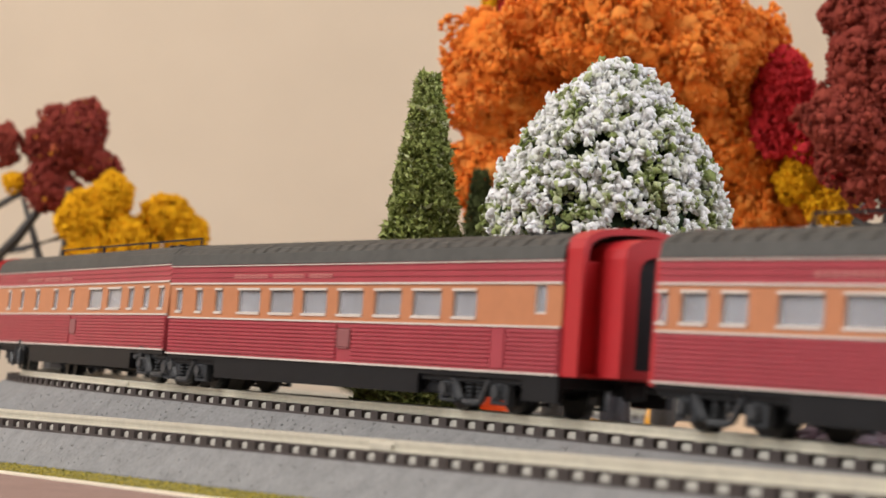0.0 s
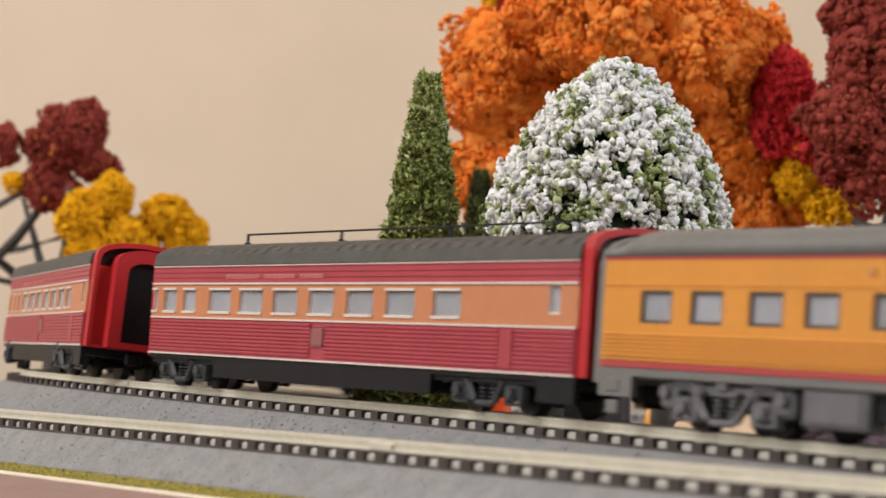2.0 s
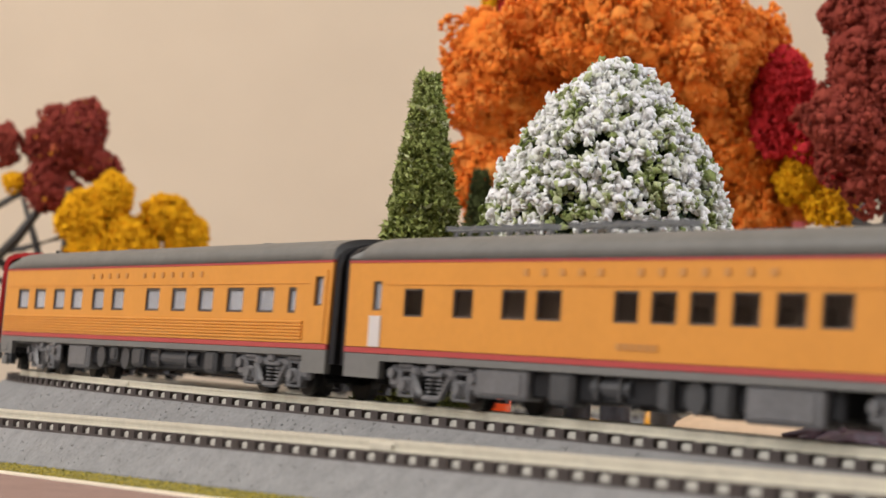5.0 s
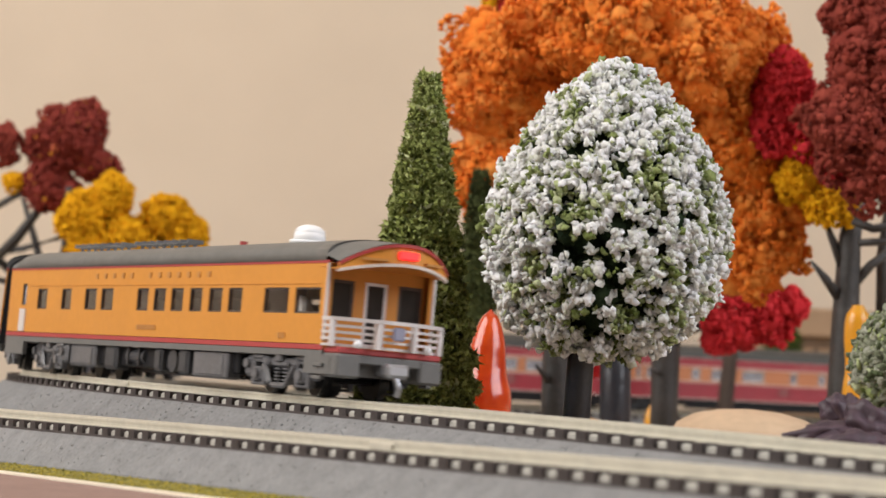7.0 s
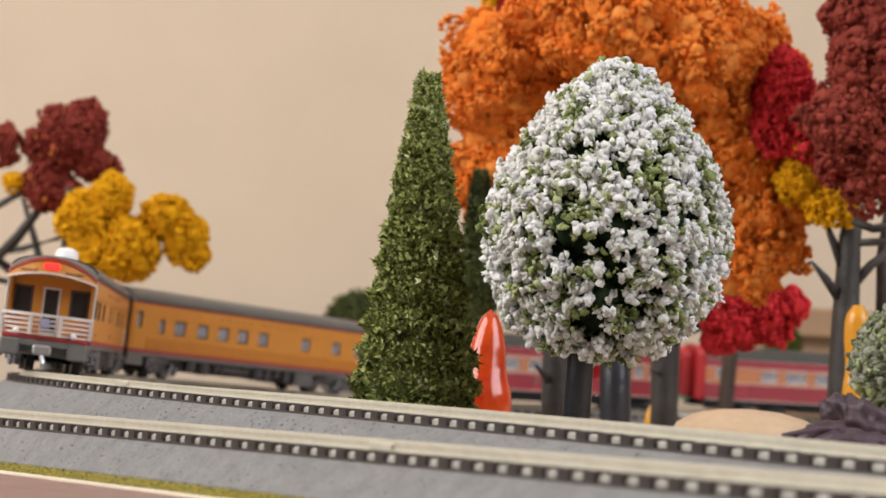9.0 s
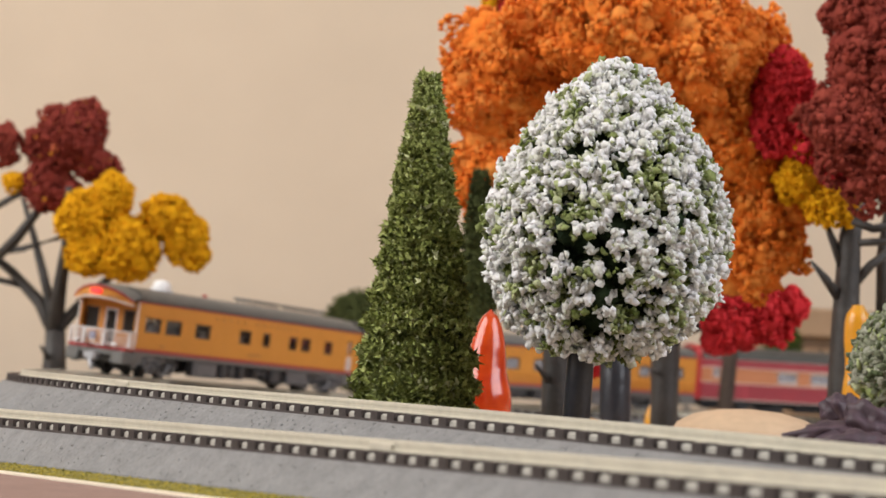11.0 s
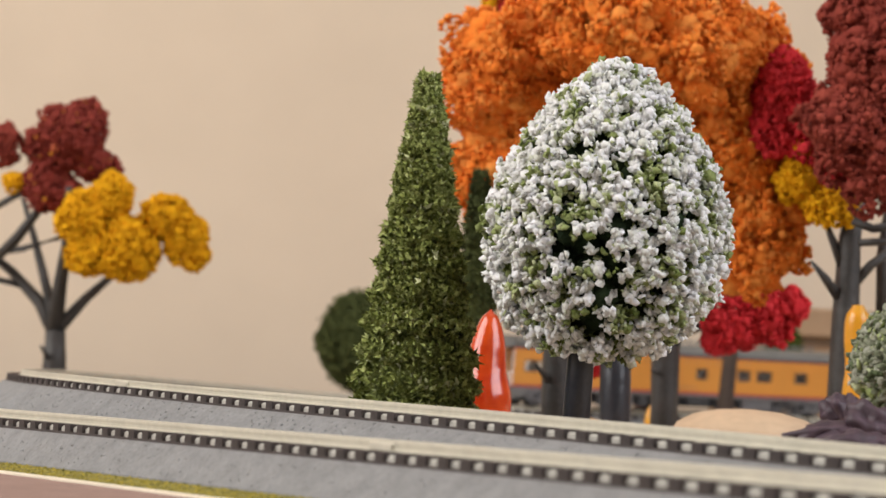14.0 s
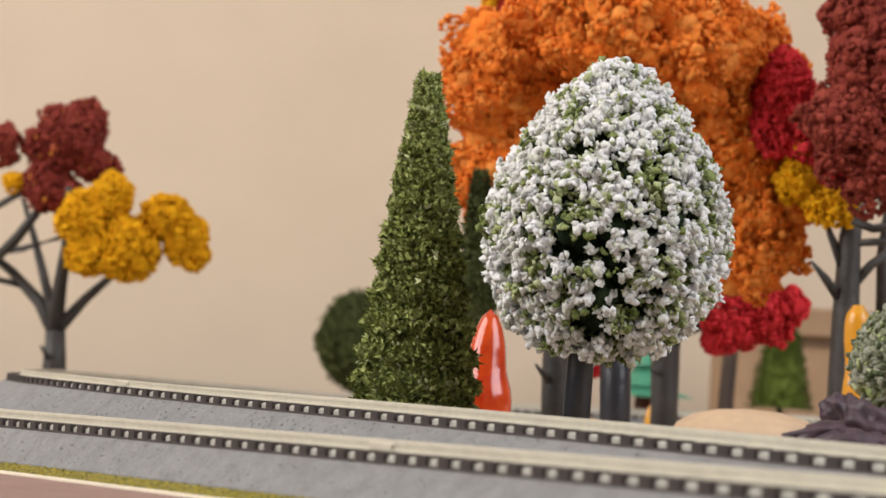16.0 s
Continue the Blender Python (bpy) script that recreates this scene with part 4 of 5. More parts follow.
    cyl(bm, (0, 0, 0), 0.0034, 0.0006, "Z", 24)
    cyl(bm, (0, 0, 0.0010), 0.0028, 0.0014, "Z", 24, 0.0026)
    bmesh.ops.create_uvsphere(bm, u_segments=24, v_segments=12, radius=0.0026, matrix=Matrix.Translation((0, 0, 0.0017)) @ Matrix.Diagonal((1, 1, 0.55, 1)))
    d = part("satellite_dome", bm, M_DOME, c, "white dome on the roof", smooth=True)
    d.location = (-0.0470, 0.0, 0.0259)
    for x0, x1 in ((0.037, 0.064), (0.003, 0.031)):
        bm = bmesh.new()
        for y in (-0.0014, 0.0014):
            box(bm, x0, x1, y - 0.00015, y + 0.00015, 0.0266, 0.0268)
        k = 0
        x = x0
        while x <= x1:
            box(bm, x - 0.00025, x + 0.00025, -0.0016, 0.0016, 0.0266, 0.0274)
            box(bm, x - 0.0002, x + 0.0002, -0.0003, 0.0003, 0.0254, 0.0268)
            x += 0.0038
        part("roof_antenna", bm, M_GREY, c, "low grey antenna rack on the roof")
    bm = bmesh.new()
    cyl(bm, (-0.0195, 0, 0.0262), 0.0007, 0.0009, "Z", 10)
    part("roof_beacon", bm, M_STRIPE, c)
    for x in (0.074, 0.064):
        bm = bmesh.new()
        box(bm, x - 0.0014, x + 0.0014, 0.0050, 0.0068, 0.0236, 0.0246, 0.0003)
        part("roof_vent", bm, M_ROOF, c)
    bars(c, 0.000, 13, 0.0046, 0.0012, 0.0192, 0.0010, M_LETTER, (5,))
    bars(c, 0.0, 6, 0.0016, 0.0011, 0.0096, 0.0009, M_LETTER)
    bars(c, -0.0596, 2, 0.0016, 0.0010, 0.0090, 0.0009, M_LETTER)
    return c


M_PANEDARK = mat("dark_pane", (0.035, 0.032, 0.03), 0.08, var=0.2, scale=60, spec=0.6)
M_SIGN = mat("blue_grey_sign", (0.30, 0.30, 0.40), 0.4)
M_SEATD = mat("brown_seat", (0.16, 0.11, 0.085), 0.7)

LEN_C, LEN_B = 0.1454, 0.1295
W_C = [(0.0675, .0023), (0.0608, .0056), (0.0525, .0054), (0.0398, .0087), (0.0275, .0089), (0.0147, .0089), (0.0018, .0087), (-0.0111, .0087), (-0.024, .0089), (-0.0379, .0081)]
W_B = [(0.0609, .0026), (0.0524, .0028), (0.0442, .003), (0.0322, .0086), (0.02, .0086), (0.0081, .0086), (-0.0041, .0084), (-0.0161, .0084), (-0.028, .0086), (-0.039, .0067)]
W_A = [(0.0530, .003), (0.0418, .003), (0.0287, .0034), (0.0136, .0034), (0.0011, .0032), (-0.0164, .0094), (-0.0297, .0094), (-0.0408, .0036), (-0.0506, .0038), (-0.0600, .0032)]
LEN_D, W_D = 0.1412, [(x + 0.0021, w) for x, w in W_C]
RED_LABEL = "fluted red coach with orange window band, dark roof"
TRAIN = [(observation_coach(), 0.0014, 0.1588, (-0.058, 0.053)), (yellow_coach(), 0.1652, 0.162, (-0.0588, 0.055)),
         (red_coach(LEN_D, W_D, [(-0.0646, 0.0036)], (-0.0468, 0.0575), True, True, RED_LABEL + " and roof antenna", 0.0041, True, (-0.0530,)), 0.3330, LEN_D, (-0.0468, 0.0575)),
         (red_coach(LEN_B, W_B, [(-0.0592, 0.0037)], (-0.0412, 0.0590), False, False, RED_LABEL, -0.003, True, (-0.049,), 0.0092), 0.4962, LEN_B, (-0.0412, 0.0590)),
         (red_coach(LEN_B, W_A, [], (-0.0590, 0.0450), True, True, RED_LABEL + ", narrow windows", -0.003, False), 0.6261, LEN_B, (-0.0590, 0.0450)),
         (red_coach(LEN_C, W_C, [(-0.0667, 0.0036)], (-0.0489, 0.0567), False, True, RED_LABEL, 0.002, True), 0.7700, LEN_C, (-0.0489, 0.0567))]
SPEED, START = 0.08054, -0.34754


def on_line(s):
    c, a = line(s)
    return Vector((c.x, c.y, height(s))), a


# how far the train runs ahead of an even pace, by the second
PACE = ((0.0, 0.0020), (1.2, 0.0010), (2.0, 0.0002), (3.0, -0.0003), (3.5, -0.0010), (4.2, -0.0026), (5.2, -0.0034), (6.3, -0.0033), (7.0, -0.0027), (8.0, -0.0018), (9.0, -0.0008), (11.5, -0.0003), (13.0, -0.0015), (15.0, -0.0078), (15.5, -0.0025), (16.0, 0.0015))


def run(t):
    """Way of the train's tail along the line."""
    for (a, da), (b, db) in zip(PACE, PACE[1:]):
        if a <= t <= b:
            return START + SPEED * t + da + (db - da) * (t - a) / (b - a)
    return START + SPEED * t


def motions():
    """Runs every coach along the line, with its trucks turning under it."""
    times = [i * 0.25 for i in range(65)]
    for coach, start, L, pins in TRAIN:
        trucks = [o for o in coach.children if o.name.startswith("truck")]
        rows, tr = [], {o: [] for o in trucks}
        for t in times:
            mid = run(t) + start + L / 2
            p0, a0 = on_line(mid + pins[0])
            p1, a1 = on_line(mid + pins[1])
            d = p1 - p0
            yaw = math.atan2(d.y, d.x)
            pitch = -math.atan2(d.z, math.hypot(d.x, d.y))
            u = -pins[0] / (pins[1] - pins[0])
            m = Matrix.Translation(p0 + d * u) @ Matrix.Rotation(yaw, 4, "Z") @ Matrix.Rotation(pitch, 4, "Y") @ Matrix.Rotation(cant(mid), 4, "X")
            rows.append((t, m))
            for o in trucks:
                a = a0 if o.location.x < 0 else a1
                x = pins[0] if o.location.x < 0 else pins[1]
                turn = (a - yaw + math.pi) % (2 * math.pi) - math.pi
                tr[o].append((t, Matrix.Translation((x, 0, 0)) @ Matrix.Rotation(turn, 4, "Z")))
        walk(coach, rows)
        for o in trucks:
            walk(o, tr[o])


# ---- trees and ornaments ----
def ico(sub):
    bm = bmesh.new()
    bmesh.ops.create_icosphere(bm, subdivisions=sub, radius=1.0)
    v = np.array([tuple(p.co) for p in bm.verts])
    f = np.array([[p.index for p in q.verts] for q in bm.faces])
    bm.free()
    return v, f


ICO1, ICO2 = ico(1), ico(2)


def scatter(name, pts, sizes, seed, material, parent, base=ICO1, jag=0.35, squash=(1, 1, 1), normals=None, label=""):
    """Many small irregular lumps as one crown mesh."""
    rng = np.random.default_rng(seed)
    bv, bf = base
    n, k = len(pts), len(bv)
    q = rng.normal(size=(n, 4))
    q /= np.linalg.norm(q, axis=1)[:, None]
    w, x, y, z = q.T
    R = np.stack([1 - 2 * (y * y + z * z), 2 * (x * y - z * w), 2 * (x * z + y * w), 2 * (x * y + z * w), 1 - 2 * (x * x + z * z), 2 * (y * z - x * w), 2 * (x * z - y * w), 2 * (y * z + x * w), 1 - 2 * (x * x + y * y)], 1).reshape(n, 3, 3)
    loc = bv[None] * (1 + jag * rng.uniform(-1, 1, (n, k, 1))) * np.array(squash)[None, None] * rng.uniform(0.75, 1.25, (n, 1, 3))
    v = np.einsum("nij,nkj->nki", R, loc) * np.asarray(sizes)[:, None, None] + np.asarray(pts)[:, None]
    f = bf[None] + (np.arange(n) * k)[:, None, None]
    me = bpy.data.meshes.new(name)
    m = bf.shape[1]
    f = f.reshape(-1, m)
    me.vertices.add(n * k)
    me.vertices.foreach_set("co", v.reshape(-1))
    me.loops.add(f.size)
    me.loops.foreach_set("vertex_index", f.reshape(-1).astype(np.int32))
    me.polygons.add(len(f))
    me.polygons.foreach_set("loop_start", np.arange(0, f.size, m, dtype=np.int32))
    me.update(calc_edges=True)
    me.materials.append(material)
    ob = new(name, me)
    ob.parent = parent
    if label:
        ob["label"] = label
    return ob


def on_blobs(blobs, n, seed, inside=0.86, fuzz=0.06):
    """Points on the joined surface of ellipsoids (centre, radii)."""
    rng = np.random.default_rng(seed)
    area = np.array([(r[0] * r[1] * r[2]) ** (2 / 3) for _, r in blobs])
    out = []
    for (c, r), a in zip(blobs, area / area.sum()):
        d = rng.normal(size=(int(n * a) + 1, 3))
        d /= np.linalg.norm(d, axis=1)[:, None]
        p = np.array(c) + d * np.array(r) * (1 + rng.normal(0, fuzz, (len(d), 1)))
        keep = np.ones(len(p), bool)
        for c2, r2 in blobs:
            keep &= (((p - np.array(c2)) / np.array(r2)) ** 2).sum(1) > inside ** 2
        out.append(p[keep])
    return np.concatenate(out)


def knobs(blobs, size, seed):
    """The same crown with rounded bosses standing out of its surface."""
    rng = np.random.default_rng(seed)
    out = [(c, tuple(v * 0.90 for v in r)) for c, r in blobs]
    for c, r in blobs:
        for _ in range(int(5.0 * (r[0] * r[2]) / size ** 2)):
            d = rng.normal(size=3)
            d[1] = -abs(d[1])
            d /= np.linalg.norm(d)
            k = size * rng.uniform(0.7, 1.25)
            out.append((tuple(np.array(c) + d * (np.array(r) - k * 0.5)), (k, k, k * rng.uniform(0.75, 1.0))))
    return out


def hull(blobs, name, material, parent, k=0.9):
    """Solid heart of a crown, so that no light passes straight through."""
    bm = bmesh.new()
    for c, r in blobs:
        bmesh.ops.create_icosphere(bm, subdivisions=2, radius=1.0, matrix=Matrix.Translation(c) @ Matrix.Diagonal((r[0] * k, r[1] * k, r[2] * k, 1)))
    for v in bm.verts:
        v.co += Vector(noise.noise_vector(v.co * 250)) * 0.0015
    return part(name, bm, material, parent, smooth=True)


def foam_crown(tree, blobs, material, seed, lump=0.0021, dense=1.0, name="crown", label="", rough=0.6):
    """Crumbled-foam foliage: knobbly lumps of two sizes over a solid heart."""
    hull(blobs, name + "_core", material, tree, 0.88)
    area = sum(4 * math.pi * (r[0] * r[1] * r[2]) ** (2 / 3) for _, r in blobs)
    lump *= 0.68
    n1 = int(dense * area / (lump * 1.25) ** 2)
    p = on_blobs(blobs, n1, seed, 0.88, 0.05)
    rng = np.random.default_rng(seed + 1)
    lumpy = np.array([3.0 * abs(noise.noise(Vector(v) * 75)) - 0.75 + 0.7 * noise.noise(Vector(v) * 190) + 0.4 * noise.noise(Vector(v) * 400) for v in p])
    c = np.mean([b[0] for b in blobs], 0)
    p = p + (p - c) / np.linalg.norm(p - c, axis=1)[:, None] * (lumpy * lump * 3.0 * rough)[:, None]
    scatter(name, p, lump * rng.uniform(0.35, 0.95, len(p)), seed + 2, material, tree, ICO1, 0.55, label=label)
    p = on_blobs(blobs, int(n1 * 6), seed + 3, 0.93, 0.06)
    lumpy = np.array([3.0 * abs(noise.noise(Vector(v) * 75)) - 0.75 + 0.7 * noise.noise(Vector(v) * 190) + 0.4 * noise.noise(Vector(v) * 400) for v in p])
    p = p + (p - c) / np.linalg.norm(p - c, axis=1)[:, None] * (lumpy * lump * 3.0 * rough + lump * 0.25)[:, None]
    tagged(scatter(name + "_fuzz", p, lump * np.random.default_rng(seed + 4).uniform(0.20, 0.50, len(p)), seed + 5, material, tree, ICO1, 0.7), kind="stuff")


def limbs(tree, paths, material=None, seg=9):
    for i, (pts, r) in enumerate(paths):
        bm = bmesh.new()
        tube(bm, pts, r, seg)
        part("trunk" if i == 0 else "branch", bm, material or M_TRUNK, tree, smooth=True)


def tree(label, name="tree", category="model tree", group="model trees"):
    return tagged(new(name), label, category, group)


def blossom_tree(label, top, rad, foot, seed, dense=1.0, hollows=(), flock=None):
    """Egg-shaped crown of white and green flock on a dark round trunk."""
    t = tree(label, "blossom_tree")
    (cx, cy, cz), (rx, ry, rz) = top, rad
    limbs(t, [([(foot[0], foot[1], TABLE_Z), (foot[0] + 0.0003, foot[1], cz - rz * 0.8), (cx, cy, cz + rz * 0.3)], [0.0024, 0.0022, 0.0010])], M_TRUNKS, 14)
    rng = np.random.default_rng(seed)

    def egg(n, k, fuzz, hollow=True):
        d = rng.normal(size=(n, 3))
        d /= np.linalg.norm(d, axis=1)[:, None]
        w = 1.0 - 0.33 * np.clip(d[:, 2] + 0.1, 0, 1) ** 1.1 + 0.08 * np.clip(-d[:, 2], 0, 1) + 0.025 * np.sin(5 * np.arctan2(d[:, 1], d[:, 0]))
        p = np.stack([d[:, 0] * rx * w, d[:, 1] * ry * w, d[:, 2] * rz], 1) * k * (1 + rng.normal(0, fuzz, (n, 1)))
        if hollow:
            q = p * 160
            gap = np.array([noise.noise(Vector(v)) for v in q])
            knob = np.array([noise.noise(Vector(v) * 1.5) for v in q])
            p = p * (1 + 0.06 * knob)[:, None]
            p = p[gap > -0.36 + 0.20 * np.clip(-p[:, 2] / rz, 0, 1)]
        p = p + np.array((cx, cy, cz))
        for hx, hz, hr in hollows if hollow else ():
            edge = hr * (1 + 0.5 * np.array([noise.noise(Vector(v) * 420) for v in p]))
            inside = (np.hypot(p[:, 0] - hx, p[:, 2] - hz) < edge) & (p[:, 1] < cy)
            p = p[~inside | (rng.uniform(0, 1, len(p)) < 0.34)]
        return p

    def crumbs(p, m, spread):
        """Small pieces clustered round each point."""
        return np.repeat(p, m, 0) + rng.normal(0, spread, (len(p) * m, 3))
    # dark heart behind the hollows, coloured to stand in for inner shade
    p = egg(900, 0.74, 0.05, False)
    scatter("crown_core", p, rx * 0.13 * rng.uniform(0.7, 1.2, len(p)), seed, M_SHADECORE, t, ICO1, 0.4)
    p = crumbs(egg(int(2600 * dense), 0.92, 0.05), 3, 0.0005)
    scatter("crown_green", p, 0.00062 * rng.uniform(0.5, 1.5, len(p)), seed + 1, M_GREENFLOCK, t, ICO1, 0.6, (1, 1, 0.5))
    p = egg(int(4700 * dense), 0.975, 0.035)
    tone = np.array([noise.noise(Vector(v) * 210) for v in p]) + rng.normal(0, 0.13, len(p))
    g = crumbs(p[tone > 0.30], 5, 0.00038)
    scatter("crown_leaves", g, 0.00050 * rng.uniform(0.5, 1.6, len(g)), seed + 3, M_GREENFLOCK, t, ICO1, 0.55, (1.1, 1.0, 0.45))
    p = crumbs(p[tone <= 0.30], 6, 0.00040)
    scatter("crown", p, 0.00052 * rng.uniform(0.45, 1.75, len(p)), seed + 2, flock or M_WHITEFLOCK, t, ICO1, 0.5, (1.1, 1.0, 0.55), label="blossom flock with green showing through")
    return t


def bottle_brush(label, foot, top_z, radius, lean, seed, n=9000, material=None, trunk=True, power=0.72, base_z=None, name="fir_tree"):
    """Conical fir made of countless short needles round a twisted stem."""
    t = tree(label, name)
    rng = np.random.default_rng(seed)
    zb = TABLE_Z + 0.004 if base_z is None else base_z
    limbs(t, [([(foot[0], foot[1], TABLE_Z), (foot[0] + lean, foot[1], top_z - 0.002)], [0.0018, 0.0004])], M_TRUNK, 8)
    u = np.minimum(0.995, rng.uniform(0, 1, n) ** 1.25)
    layer = 0.92 + 0.08 * np.sin(u * 88 + 0.9 * np.sin(7 * u)) + rng.normal(0, 0.025, n)
    r = radius * (1 - u) ** power * layer + 0.0014
    a = rng.uniform(0, 2 * math.pi, n)
    k = rng.uniform(0.80, 1.03, n)
    p = np.stack([foot[0] + lean * u + np.cos(a) * r * k, foot[1] + np.sin(a) * r * k, zb + (top_z - zb) * u], 1)
    # a needle tuft: slim three-sided slivers
    bv = np.array([(0, 0.30, 0), (-0.28, -0.16, 0), (0.28, -0.16, 0), (0, 0, 1.3), (0.7, 0.1, 0.9), (-0.7, 0.2, 0.8)])
    bf = np.array([(0, 1, 3), (1, 2, 3), (2, 0, 3), (0, 1, 4), (1, 2, 4), (2, 0, 5), (0, 1, 5)])
    scatter("needles", p, 0.00080 * rng.uniform(0.5, 1.5, n), seed + 1, material or M_FIR, t, (bv, bf), 0.25, (1.5, 1.5, 0.8))
    bm = bmesh.new()
    m = 14
    rows = []
    for i in range(8):
        uu = i / 7
        rr = radius * (1 - uu) ** power * 0.84 + 0.0006
        rows.append([bm.verts.new((foot[0] + lean * uu + math.cos(2 * math.pi * j / m) * rr, foot[1] + math.sin(2 * math.pi * j / m) * rr, zb + (top_z - zb) * uu * 0.985)) for j in range(m)])
    for r0, r1 in zip(rows, rows[1:]):
        for j in range(m):
            bm.faces.new((r0[j], r0[(j + 1) % m], r1[(j + 1) % m], r1[j]))
    bm.faces.new(rows[0][::-1])
    bm.faces.new(rows[-1])
    part("needle_core", bm, M_FIRCORE if material is None else material, t)
    return t


M_GREENFLOCK = leafy("green_flock", [(0, (0.16, 0.21, 0.05)), (0.6, (0.36, 0.42, 0.17)), (1, (0.58, 0.62, 0.38))])

# the blossom trees
blossom_tree("egg-shaped model tree with white blossom on a dark round trunk", (0.0288, 0.4300, 0.0358), (0.02116, 0.02046, 0.02583), (0.0251, 0.4300, -0.0010), 11, 1.0, [(0.0244, 0.0273, 0.00388), (0.0287, 0.0213, 0.00349), (0.0219, 0.0286, 0.00252), (0.0359, 0.0305, 0.00252), (0.0262, 0.0143, 0.00233), (0.0301, 0.0458, 0.00146)])
blossom_tree("grey-green blossom tree at the edge of the group", (0.0760, 0.3800, 0.0133), (0.01036, 0.00965, 0.01053), (0.0753, 0.3800, 0.0032), 23, 0.9, (), M_SAGE)

# the firs
bottle_brush("tall green bottle-brush fir beside the track", (-0.0031, 0.4500, 0.0014), 0.0607, 0.0130, -0.00161, 31, 16000, power=0.88)
bottle_brush("dark green fir behind the tall one", (0.0090, 0.6000, 0.0013), 0.0566, 0.00721, -0.00083, 37, 3500, M_BUSH)
bottle_brush("small dark green cone tree before the box", (0.1385, 0.9800, 0.0039), 0.0389, 0.01240, 0.0, 41, 2500, M_CONE, power=0.55, base_z=0.0023)

# the round bush behind the line
t = tree("round dark green bush", "bush", "model bush")
limbs(t, [([(-0.0308, 1.0, TABLE_Z), (-0.0308, 1.0, 0.0191)], [0.003, 0.002])])
foam_crown(t, [((-0.0289, 1.0000, 0.0180), (0.0182, 0.0180, 0.0192)), ((-0.0180, 1.0000, 0.0110), (0.0150, 0.0145, 0.0165))], M_BUSH, 51, 0.0022, rough=0.25)

# the autumn tree outside the curve
t = tree("bare-branched autumn tree with maroon and yellow foam leaves")
B = (-0.1207, 0.7800, -0.0066)
limbs(t, [
    ([(B[0], B[1], TABLE_Z), (-0.1213, 0.7800, 0.0023), (-0.1217, 0.7800, 0.0122)], [0.00432, 0.00360, 0.00306]),
    ([(-0.1216, 0.7800, 0.0110), (-0.1288, 0.7900, 0.0211), (-0.1387, 0.7900, 0.0305), (-0.1503, 0.7900, 0.0389)], [0.00252, 0.00198, 0.00144, 0.00090]),
    ([(-0.1216, 0.7800, 0.0113), (-0.1212, 0.7800, 0.0276), (-0.1184, 0.7700, 0.0399), (-0.1190, 0.7700, 0.0577)], [0.00252, 0.00216, 0.00162, 0.00108]),
    ([(-0.1215, 0.7800, 0.0117), (-0.1136, 0.7850, 0.0229), (-0.1067, 0.7900, 0.0308), (-0.0973, 0.7900, 0.0406)], [0.00216, 0.00162, 0.00126, 0.00072]),
    ([(-0.1218, 0.7800, 0.0140), (-0.1303, 0.8000, 0.0315), (-0.1339, 0.8000, 0.0424), (-0.1385, 0.8000, 0.0551)], [0.00162, 0.00144, 0.00108, 0.00072]),
    ([(-0.1318, 0.7900, 0.0237), (-0.1384, 0.7900, 0.0269), (-0.1476, 0.7900, 0.0281)], [0.00144, 0.00108, 0.00072]),
    ([(-0.1495, 0.7900, 0.0280), (-0.1359, 0.7800, 0.0411), (-0.1245, 0.7800, 0.0582)], [0.00162, 0.00162, 0.00108]),
    ([(-0.1482, 0.7900, 0.0354), (-0.1339, 0.7800, 0.0376), (-0.1215, 0.7800, 0.0421)], [0.00108, 0.00108, 0.00072]),
    ([(-0.1492, 0.7900, 0.0482), (-0.1369, 0.7800, 0.0546), (-0.1299, 0.7800, 0.0578)], [0.00108, 0.00108, 0.00072]),
    ([(-0.1226, 0.7800, 0.0023), (-0.1242, 0.7700, 0.0071)], [0.00108, 0.00036]),
])
foam_crown(t, [((-0.1207, 0.7800, 0.0739), (0.01045, 0.00941, 0.01045)), ((-0.1171, 0.7800, 0.0801), (0.00541, 0.00486, 0.00649)), ((-0.1277, 0.7800, 0.0716), (0.00613, 0.00551, 0.00685)), ((-0.1283, 0.7800, 0.0598), (0.00613, 0.00551, 0.00721)), ((-0.1134, 0.7800, 0.0662), (0.00613, 0.00551, 0.00577)), ((-0.1208, 0.7800, 0.0557), (0.00541, 0.00486, 0.00468))], M_FOAM_MAROON_FLECK, 61, 0.0022, name="maroon_crown", rough=0.5)
foam_crown(t, [((-0.1416, 0.7800, 0.0709), (0.00396, 0.00357, 0.00613))], M_FOAM_MAROON, 63, 0.0022, name="maroon_crown", rough=0.35)
foam_crown(t, [((-0.1053, 0.7700, 0.0547), (0.00640, 0.00576, 0.00747)), ((-0.1136, 0.7700, 0.0465), (0.00818, 0.00736, 0.00818)), ((-0.1108, 0.7700, 0.0377), (0.00747, 0.00672, 0.00711)), ((-0.0988, 0.7700, 0.0394), (0.00925, 0.00832, 0.00996))], M_FOAM_YELLOW, 65, 0.0021, name="yellow_crown", rough=0.35)
foam_crown(t, [((-0.0870, 0.7700, 0.0495), (0.00711, 0.00640, 0.00711)), ((-0.0800, 0.7700, 0.0457), (0.00605, 0.00544, 0.00640)), ((-0.0779, 0.7700, 0.0397), (0.00427, 0.00384, 0.00498)), ((-0.0834, 0.7700, 0.0411), (0.00480, 0.00440, 0.00480))], M_FOAM_YELLOW, 67, 0.0021, name="yellow_crown", rough=0.4)
foam_crown(t, [((-0.1384, 0.7800, 0.0591), (0.00360, 0.00324, 0.00270))], M_FOAM_YELLOW, 69, 0.0021, name="yellow_crown", rough=0.35)

